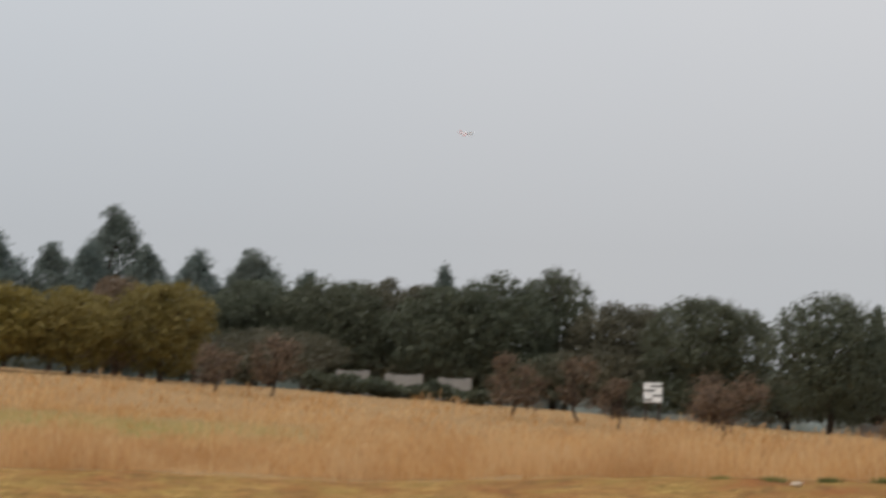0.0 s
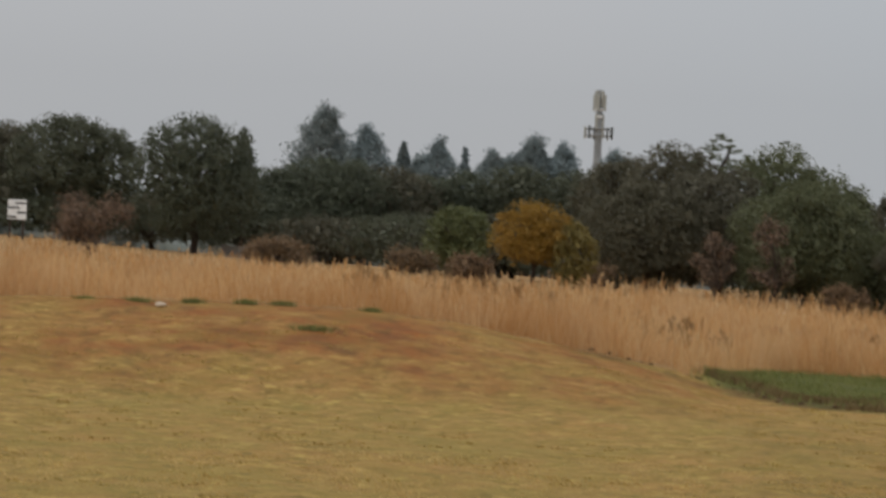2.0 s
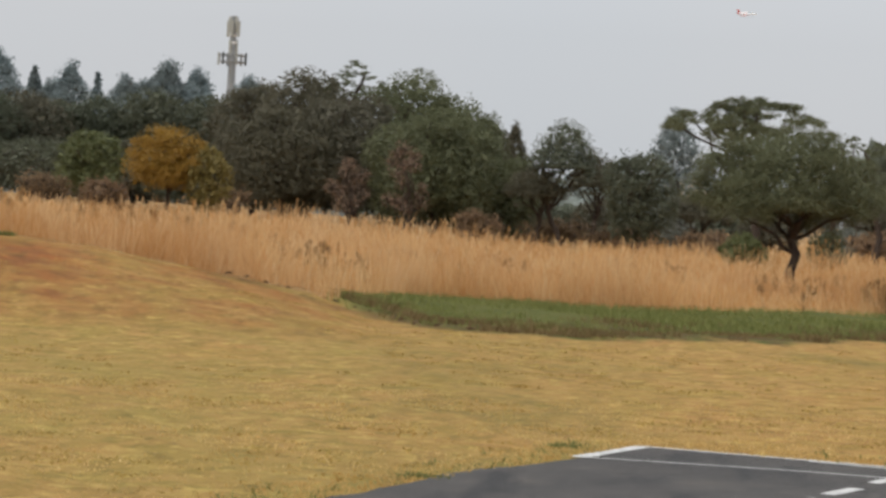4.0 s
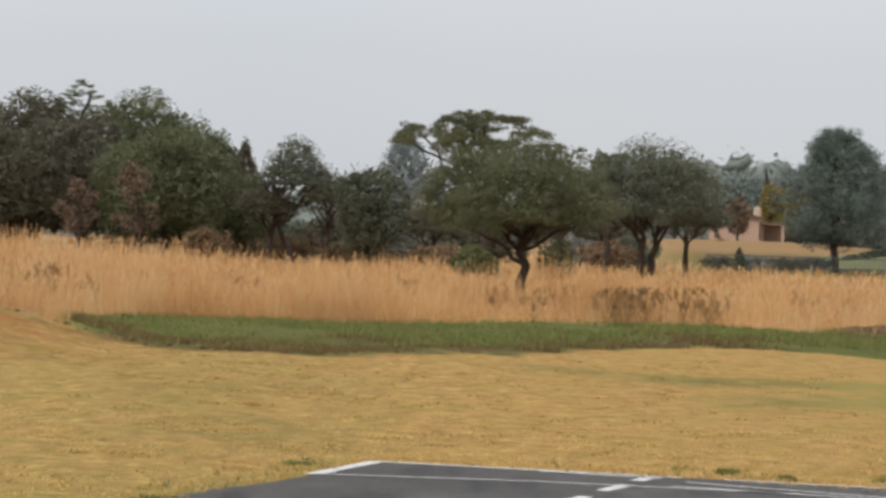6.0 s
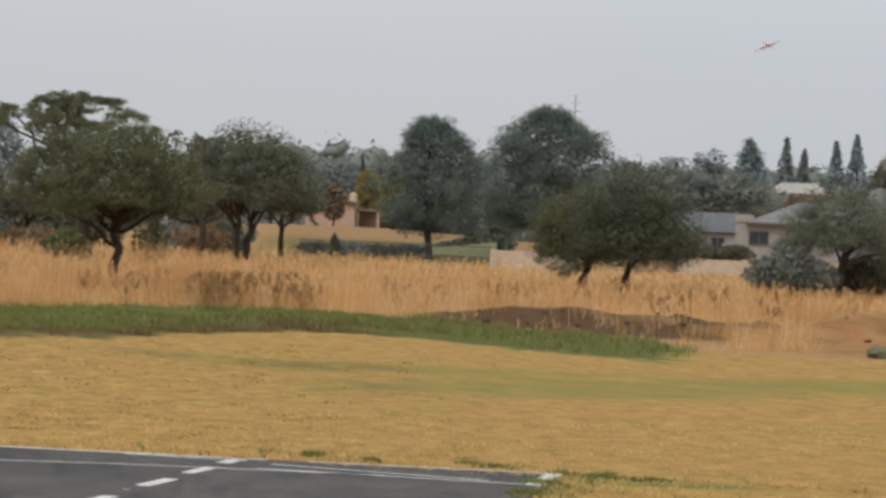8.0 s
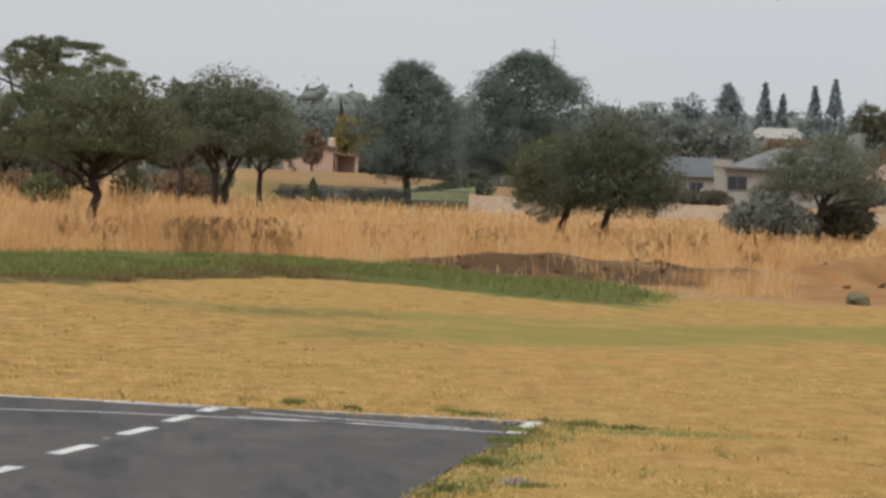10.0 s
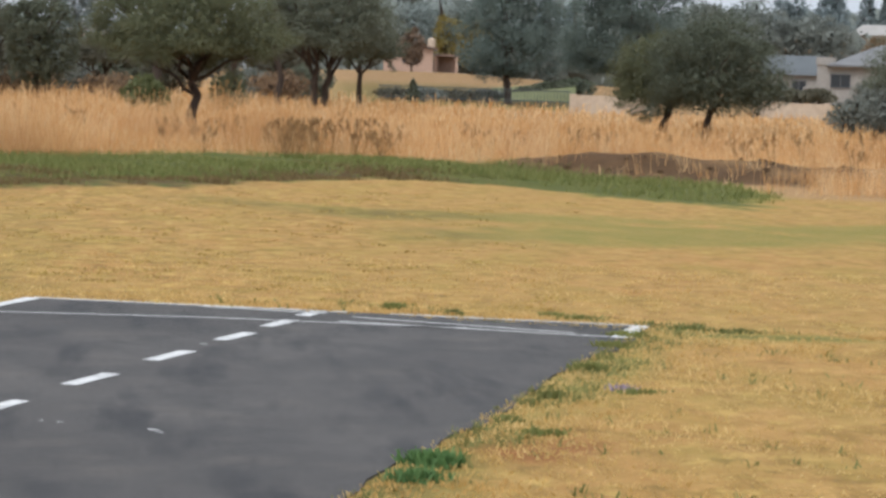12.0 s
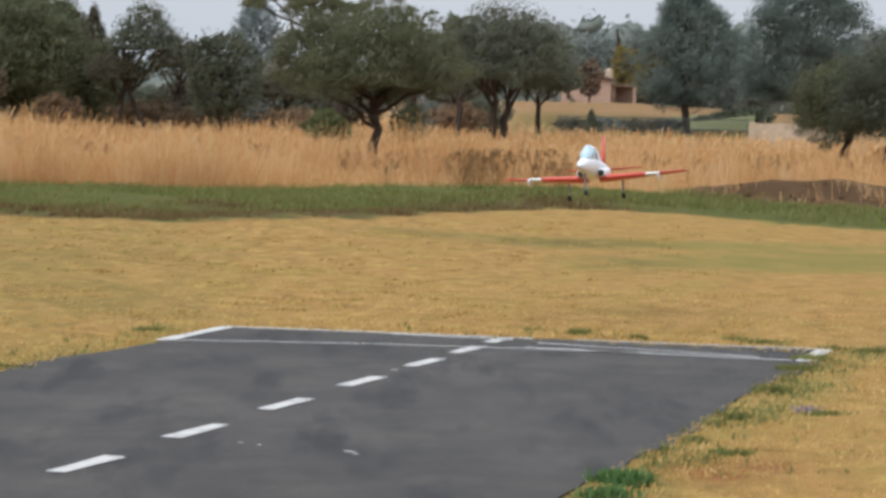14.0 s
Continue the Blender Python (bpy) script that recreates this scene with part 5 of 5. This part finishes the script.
def build_tower():
    x, y = polar(-12.63, 400)
    t = base("cell_tower", x, y, height(x, y))
    z = height(x, y)
    bm = bmesh.new()
    rod(bm, (0, 0, -0.5), (0, 0, 30.2 - z), 0.95, 0.45, 14)
    part("mast", bm, STEEL, t, "tapered grey steel mast")
    top = 23.0 - z
    bm = bmesh.new()
    for q in (0.0, 1.1):
        for i in range(12):
            a, b = 2 * math.pi * i / 12, 2 * math.pi * (i + 1) / 12
            rod(bm, (2.0 * math.cos(a), 2.0 * math.sin(a), top + q), (2.0 * math.cos(b), 2.0 * math.sin(b), top + q), 0.10, None, 6)
    for i in range(12):
        a = 2 * math.pi * i / 12
        rod(bm, (2.0 * math.cos(a), 2.0 * math.sin(a), top), (2.0 * math.cos(a), 2.0 * math.sin(a), top + 1.1), 0.05, None, 5)
        if i % 2 == 0:
            rod(bm, (0, 0, top), (2.0 * math.cos(a), 2.0 * math.sin(a), top), 0.09, None, 5)
    part("platform", bm, STEEL, t, "round steel platform with railing")
    for i in range(6):
        a = math.pi * i / 3 + 0.02
        bm = bmesh.new()
        box(bm, -0.16, 0.16, -0.12, 0.12, -0.9, 1.1, 0.04)
        ob = part("antenna", bm, PANEL if i % 2 else DARKPAINT, t)
        ob.matrix_basis = pose(2.15 * math.cos(a), 2.15 * math.sin(a), top + 0.4, 0, 0, math.degrees(a))
    for level, n, rad in ((25.2, 3, 0.62), (28.2, 4, 0.85), (28.8, 3, 0.6)):
        for i in range(n):
            a = 2 * math.pi * i / n + level
            bm = bmesh.new()
            box(bm, -0.18, 0.18, -0.22, 0.22, -1.25, 1.25, 0.04)
            ob = part("antenna", bm, PANEL, t)
            ob.matrix_basis = pose(rad * math.cos(a), rad * math.sin(a), level - z, 0, 0, math.degrees(a))
    for level in (25.9, 27.0):
        bm = bmesh.new()
        rod(bm, (0, 0, level - z), (0, 0, level + 0.3 - z), 0.68, None, 12)
        part("bracket", bm, WHITE, t)
    tagged(t, "grey cellphone mast with platform and panel antennas", "tower")


build_tower()


def build_board():
    x, y = polar(-25.55, 117)
    s = base("notice_board", x, y, height(x, y), 25.6)
    g = height(x, y)
    bm = bmesh.new()
    box(bm, -0.42, 0.42, -0.03, 0.03, 2.85 - g, 3.75 - g, 0.01)
    part("board", bm, WHITE, s)
    for k in (-0.3, 0.3):
        bm = bmesh.new()
        box(bm, k - 0.05, k + 0.05, 0.03, 0.11, -0.2, 3.7 - g)
        part("post", bm, BARK, s)
    for x0, x1, q in ((-0.40, -0.02, 2.92), (0.0, 0.40, 3.12), (-0.40, 0.1, 3.34), (-0.1, 0.38, 3.55)):
        bm = bmesh.new()
        box(bm, x0, x1, -0.037, -0.03, q - g, q + 0.09 - g)
        part("bar", bm, DARKPAINT, s)
    tagged(s, "white notice board with dark bars under trees", "sign")


build_board()


def antenna_pole():
    x, y = polar(10.25, 250)
    z = height(x, y)
    p = base("antenna_pole", x, y, z)
    bm = bmesh.new()
    rod(bm, (0, 0, -0.3), (0, 0, 15.6 - z), 0.12, 0.05, 8)
    part("mast", bm, STEEL, p)
    for q, w in ((13.0, 0.7), (14.0, 0.6), (14.8, 0.45)):
        bm = bmesh.new()
        rod(bm, (-w, 0, q - z), (w, 0, q - z), 0.03, None, 6)
        part("cross_bar", bm, STEEL, p)
    tagged(p, "thin steel antenna pole behind a gum tree", "antenna")


antenna_pole()


# ---- small plants and stones ----
def weed(x, y, tall, seed):
    rng = random.Random(seed)
    w = base("dry_weed", x, y, height(x, y))
    paths, heads = [], []
    for i in range(rng.choice((4, 5, 7))):
        tip = Vector((rng.gauss(0, 0.16), rng.gauss(0, 0.16), tall * rng.uniform(0.6, 1.0)))
        paths.append(limb((rng.gauss(0, 0.03), rng.gauss(0, 0.03), -0.03), tip, 0.011, 0.007, rng, 0.05, 3))
        for k in range(3):
            s = rng.uniform(0.015, 0.028)
            q = tip - Vector((rng.gauss(0, 0.03), rng.gauss(0, 0.03), k * 0.05))
            heads.append((q.x, q.y, q.z, s, s * 1.8))
    v, f = tubes(paths, 4)
    tagged(part_of("stalk", net("stalk", v, f, WEED), w), kind="stuff")
    v, f = leafage(heads, 0.03, 0.35, np.random.default_rng(seed), 0.8)
    tagged(part_of("seed_head", net("seed_head", v, f, WEED), w), kind="stuff")
    return tagged(w, "dry brown weed with dark seed heads in veld", "weed", "dry weeds")


def scatter_weeds():
    rng = random.Random(21)
    kinds = [weed(*polar(0.4, 50), 0.52 + 0.07 * k, k) for k in range(5)]
    places = [(rng.uniform(2.0, 2.9), rng.uniform(49, 52), 0) for _ in range(20)] + [(rng.uniform(3.05, 4.6), rng.uniform(49, 53), 0) for _ in range(9)]
    places += [(rng.uniform(-18, -9.5), rng.uniform(42, 49), 0) for _ in range(40)]
    places += [(rng.uniform(-9, 8), rng.uniform(48, 60), 0) for _ in range(28)]
    places += [(rng.uniform(8, 19), rng.uniform(48, 62), 0) for _ in range(14)]
    for i, (b, r, _) in enumerate(places):
        x, y = polar(b, r)
        m = pose(x, y, height(x, y), 0, 0, rng.uniform(0, 360))
        if i < 5:
            kinds[i].matrix_basis = m
        else:
            copy_thing(kinds[i % 5], m)


scatter_weeds()


def tuft(x, y, wide, tall, n, material, label, seed, name="grass_tuft"):
    rng = np.random.default_rng(seed)
    px, py = rng.normal(0, wide * 0.4, n), rng.normal(0, wide * 0.3, n)
    v, f = blades(px, py, np.full(n, -0.01), rng.uniform(0.4, 1, n) * tall, rng.uniform(0.008, 0.02, n), rng.uniform(0.1, 0.9, n), rng, 0)
    ob = new(name, net(name, v, f, material))
    ob.matrix_basis = pose(x, y, height(x, y))
    return tagged(ob, label, "grass tuft", kind="stuff")


for i, (b, r, w, h, n) in enumerate(((4.74, 18.35, 0.14, 0.09, 260), (6.09, 18.1, 0.10, 0.07, 160), (8.3, 18.2, 0.18, 0.06, 220), (8.9, 18.0, 0.22, 0.07, 260), (9.15, 14.9, 0.16, 0.10, 260), (9.6, 16.2, 0.18, 0.09, 260), (9.9, 16.9, 0.18, 0.09, 240), (7.4, 12.6, 0.12, 0.07, 160), (8.3, 13.6, 0.14, 0.08, 180), (10.2, 13.9, 0.22, 0.06, 240), (8.2, 12.2, 0.2, 0.06, 200), (-8.2, 15.6, 0.22, 0.06, 240), (11.3, 17.6, 0.25, 0.06, 260), (12.4, 17.5, 0.3, 0.06, 260), (-5.0, 18.1, 0.2, 0.07, 200))):
    tuft(*polar(b, r), w * 0.75, h * 0.55, n, GREENTURF, "small green grass tuft at the runway's edge", 40 + i)
for i, (b, r, w, h, n) in enumerate(((5.75, 11.1, 0.20, 0.13, 620), (5.45, 10.7, 0.16, 0.10, 360))):
    tuft(*polar(b, r), w * 0.75, h * 0.6, n, LUSH, "lush green grass tuft at the runway's edge", 60 + i)
for i, (b, r, w) in enumerate(((-24.0, 38.3, 0.22), (-22.8, 38.2, 0.35), (-21.6, 38.3, 0.25), (-20.4, 38.4, 0.25), (-19.6, 38.3, 0.3), (-17.6, 38.2, 0.25), (-18.9, 35.2, 0.4))):
    tuft(*polar(b, r), w * 0.8, 0.09, 240, GREENTURF, "dark green weed tuft on the orange bank", 70 + i)


def rock(b, r, s, seed, label, material=STONE, name="rock"):
    rng = random.Random(seed)
    x, y = polar(b, r)
    bm = bmesh.new()
    bmesh.ops.create_icosphere(bm, subdivisions=3, radius=1)
    for v in bm.verts:
        k = 1 + 0.25 * noise.noise(v.co * 1.6 + Vector((seed, 0, 0))) + 0.08 * noise.noise(v.co * 5)
        v.co = Vector((v.co.x * s * k, v.co.y * s * 0.7 * k, max(v.co.z, -0.25) * s * 0.55 * k))
    me = bpy.data.meshes.new(name)
    bm.to_mesh(me)
    bm.free()
    me.materials.append(material)
    ob = new(name, me)
    ob.matrix_basis = pose(x, y, height(x, y) + 0.02, 0, 0, rng.uniform(0, 360))
    tagged(ob, label, "rock")


rock(17.3, 39.4, 0.26, 3, "grey-green boulder beside bare sandy ground")
CLOD = plain_mat("dark_soil_clod", (0.075, 0.043, 0.021), (0.052, 0.031, 0.016), 3.0, 0.95, 0.1, bump=0.03)
crng = random.Random(8)
for i in range(34):
    rock(7.2 + 11.2 * crng.random(), 45.6 + crng.uniform(-1.0, 1.6), crng.uniform(0.03, 0.08), 10 + i, "dark earth clod on the dug bank", CLOD, "earth_clod")
for i in range(18):
    b = crng.uniform(-12.8, -6)
    rock(b, (38.6 if b < -10.5 else float(green_front(b))) + crng.uniform(-0.3, 0.4), crng.uniform(0.02, 0.055), 60 + i, "dark earth clod along the bank's edge", CLOD, "earth_clod")
rock(-22.3, 37.2, 0.09, 91, "pale stone on the orange bank", CREAM)
rock(-8.25, 99, 0.4, 92, "white stone lying in the veld", WHITE)
PETAL = plain_mat("mauve_petals", (0.30, 0.23, 0.28), (0.24, 0.18, 0.22), 20, 0.8)
tuft(*polar(9.95, 13.98), 0.10, 0.05, 60, PETAL, "patch of small mauve flowers in the verge", 95, "flower_patch")


# ---- model jet ----
RED = plain_mat("orange_red_film", (0.56, 0.075, 0.040), (0.48, 0.06, 0.035), 6, 0.35, 0.5)
GLOSS = plain_mat("white_film", (0.80, 0.80, 0.80), (0.72, 0.73, 0.75), 6, 0.3, 0.5)
CANOPY = plain_mat("blue_canopy", (0.36, 0.50, 0.58), (0.46, 0.60, 0.68), 8, 0.15, 0.6)
BLACK = plain_mat("black_rubber", (0.02, 0.02, 0.02), (0.035, 0.033, 0.03), 8, 0.7)


def ring(y, cx, cz, rx, rz, n=18, power=2.4):
    pts = []
    for i in range(n):
        a = 2 * math.pi * i / n
        c, s = math.cos(a), math.sin(a)
        k = (abs(c) ** power + abs(s) ** power) ** (-1 / power)
        pts.append((cx + rx * c * k, y, cz + rz * s * k))
    return pts


def foil(root, tip, thick):
    """A wing panel between two chords: (x, lead y, trail y, z)."""
    rings = []
    for t in (0, 0.25, 0.5, 0.75, 1):
        x, l, r, z = (a + (b - a) * t for a, b in zip(root, tip))
        c = l - r
        h = thick * c
        rings.append([(x, l, z), (x, l - 0.12 * c, z + h * 0.45), (x, l - 0.35 * c, z + h * 0.55), (x, l - 0.7 * c, z + h * 0.3), (x, r, z), (x, l - 0.7 * c, z - h * 0.15), (x, l - 0.35 * c, z - h * 0.4), (x, l - 0.12 * c, z - h * 0.35)])
    return rings


def build_jet():
    """Nose along +y; span 1.4 m."""
    jet = base("model_jet", 0, 0, 10)
    bm = bmesh.new()
    solid(bm, [ring(0.86, 0, 0.015, 0.008, 0.009), ring(0.80, 0, 0.02, 0.028, 0.028), ring(0.62, 0, 0.03, 0.046, 0.052), ring(0.35, 0, 0.045, 0.060, 0.078), ring(0.05, 0, 0.045, 0.066, 0.078), ring(-0.30, 0, 0.05, 0.068, 0.074), ring(-0.60, 0, 0.055, 0.052, 0.057), ring(-0.72, 0, 0.055, 0.042, 0.046)])
    part("fuselage", bm, GLOSS, jet, "glossy white fuselage", True)
    bm = bmesh.new()
    solid(bm, [ring(0.58, 0, 0.08, 0.012, 0.012, 18, 2), ring(0.48, 0, 0.105, 0.040, 0.050, 18, 2), ring(0.32, 0, 0.125, 0.050, 0.082, 18, 2), ring(0.12, 0, 0.13, 0.050, 0.086, 18, 2)])
    part("canopy", bm, CANOPY, jet, "pale blue canopy", True)
    bm = bmesh.new()
    solid(bm, [ring(0.12, 0, 0.13, 0.051, 0.088, 18, 2), ring(-0.10, 0, 0.12, 0.044, 0.075, 18, 2), ring(-0.40, 0, 0.10, 0.024, 0.045, 18, 2), ring(-0.62, 0, 0.085, 0.010, 0.02, 18, 2)])
    part("spine", bm, GLOSS, jet, "white spine behind the canopy", True)
    for y, rx, rz, cz in ((0.47, 0.043, 0.054, 0.105), (0.30, 0.052, 0.085, 0.125)):
        bm = bmesh.new()
        solid(bm, [ring(y + 0.008, 0, cz, rx, rz, 18, 2), ring(y - 0.008, 0, cz, rx, rz, 18, 2)])
        part("canopy_frame", bm, GLOSS, jet, "white canopy frame")
    for s in (-1, 1):
        bm = bmesh.new()
        solid(bm, [ring(0.20, s * 0.080, 0.000, 0.027, 0.030), ring(0.06, s * 0.080, 0.005, 0.034, 0.038), ring(-0.25, s * 0.072, 0.03, 0.030, 0.04), ring(-0.5, s * 0.052, 0.04, 0.018, 0.03)])
        duct = part("intake", bm, GLOSS, jet, "white side intake with black mouth", True)
        # the duct is solid; a black disc paints the shade of its opening
        bm = bmesh.new()
        solid(bm, [ring(0.206, s * 0.080, -0.002, 0.022, 0.024), ring(0.202, s * 0.080, -0.002, 0.022, 0.024)])
        part("intake_mouth", bm, BLACK, duct, "black disc for the shade inside the intake")
        bm = bmesh.new()
        solid(bm, foil((s * 0.06, 0.20, -0.28, -0.04), (s * 0.40, 0.08, -0.26, -0.02), 0.13))
        inner = part("wing_root", bm, RED, jet, "orange-red inner wing", True)
        bm = bmesh.new()
        solid(bm, foil((s * 0.40, 0.085, -0.262, -0.02), (s * 0.50, 0.05, -0.255, -0.013), 0.080))
        part("wing_band", bm, GLOSS, jet, "white band across the wing", True)
        bm = bmesh.new()
        solid(bm, foil((s * 0.50, 0.05, -0.255, -0.013), (s * 0.70, -0.03, -0.24, 0.003), 0.075))
        part("wing_tip", bm, RED, jet, "orange-red outer wing", True)
        bm = bmesh.new()
        solid(bm, [ring(0.10, s * 0.50, -0.03, 0.004, 0.012), ring(0.06, s * 0.50, -0.035, 0.007, 0.028), ring(-0.1, s * 0.50, -0.035, 0.007, 0.028), ring(-0.2, s * 0.50, -0.03, 0.004, 0.01)])
        part("wing_fence", bm, GLOSS, jet, "white pylon below the wing", True)
        bm = bmesh.new()
        solid(bm, foil((s * 0.04, -0.50, -0.72, 0.075), (s * 0.30, -0.60, -0.74, 0.085), 0.08))
        part("tailplane", bm, RED, jet, "orange-red tailplane", True)
    bm = bmesh.new()
    solid(bm, [[(x * k, y, z) for x, y in ((0.0, lead), (0.016, lead - 0.08), (0.012, trail + 0.06), (0, trail), (-0.012, trail + 0.06), (-0.016, lead - 0.08))] for z, lead, trail, k in ((0.09, -0.42, -0.72, 1.3), (0.22, -0.55, -0.76, 1.0), (0.355, -0.66, -0.80, 0.6))])
    part("fin", bm, RED, jet, "tall orange-red tail fin", True)
    for name, x, y, top in (("nose_gear", 0, 0.55, -0.02), ("main_gear", -0.21, -0.08, -0.04), ("main_gear", 0.21, -0.08, -0.04)):
        bm = bmesh.new()
        rod(bm, (x, y, top), (x, y - 0.01, -0.155), 0.009, 0.007, 8)
        leg = part(name, bm, STEEL, jet, "thin steel undercarriage leg")
        bm = bmesh.new()
        rod(bm, (x - 0.014, y - 0.01, -0.165), (x + 0.014, y - 0.01, -0.170), 0.021, None, 16)
        part("tyre", bm, BLACK, leg, "small black tyre")
    bm = bmesh.new()
    solid(bm, [ring(-0.72, 0, 0.05, 0.05, 0.05), ring(-0.76, 0, 0.05, 0.045, 0.045)])
    part("exhaust", bm, BLACK, jet, "dark exhaust ring")
    return tagged(jet, "orange-red and white model jet with lowered wheels", "model aeroplane")


jet = build_jet()

# seconds, place, heading (clockwise from +y), nose up, right wing down
FLIGHT = [
    (0.0, -136.27, 236.88, 32.71, 75, 0, 20),
    (0.5, -118.33, 243.66, 32.24, 76, 0, 15),
    (1.0, -99.44, 248.17, 31.52, 78, 0, 20),
    (1.5, -81.97, 250.67, 30.86, 82, 0, 20),
    (2.5, -49.9, 248.29, 28.19, 92, 0, 15),
    (4.3, 2.9, 179.08, 16.12, 125, -2, 15),
    (5.5, 19.73, 176.09, 16.58, 150, -2, 15),
    (6.5, 31.89, 174.03, 17.16, 172, 4, 20),
    (7.0, 33.29, 158.27, 15.36, 181, 4, 25),
    (7.5, 33.84, 143.23, 13.39, 186, 4, 22),
    (8.0, 33.21, 128.45, 11.93, 190, 4, 24),
    (8.2, 32.56, 123.2, 11.47, 191, 4, 25),
    (9.5, 28.98, 104.42, 9.89, 195, -3, 12),
    (11.0, 20.0, 78.0, 7.6, 196, -1, 4),
    (12.0, 12.2, 54.0, 4.9, 196, -1, 2),
    (12.7, 7.67, 38.1, 3.0, 196, 1, 1),
    (13.0, 6.25, 33.3, 2.38, 196, 1, -0.7),
    (13.3, 4.79, 29.1, 1.84, 196, 2, -2.7),
    (13.6, 3.49, 25.5, 1.64, 195, 3, -0.6),
    (13.8, 2.46, 22.5, 1.33, 193.5, 4, 3.4),
    (14.0, 1.71, 19.5, 1.12, 192, 5, 4.5),
]


def motions():
    walk(jet, [(t, pose(x, y, z, up, bank, -head)) for t, x, y, z, head, up, bank in FLIGHT])


motions()
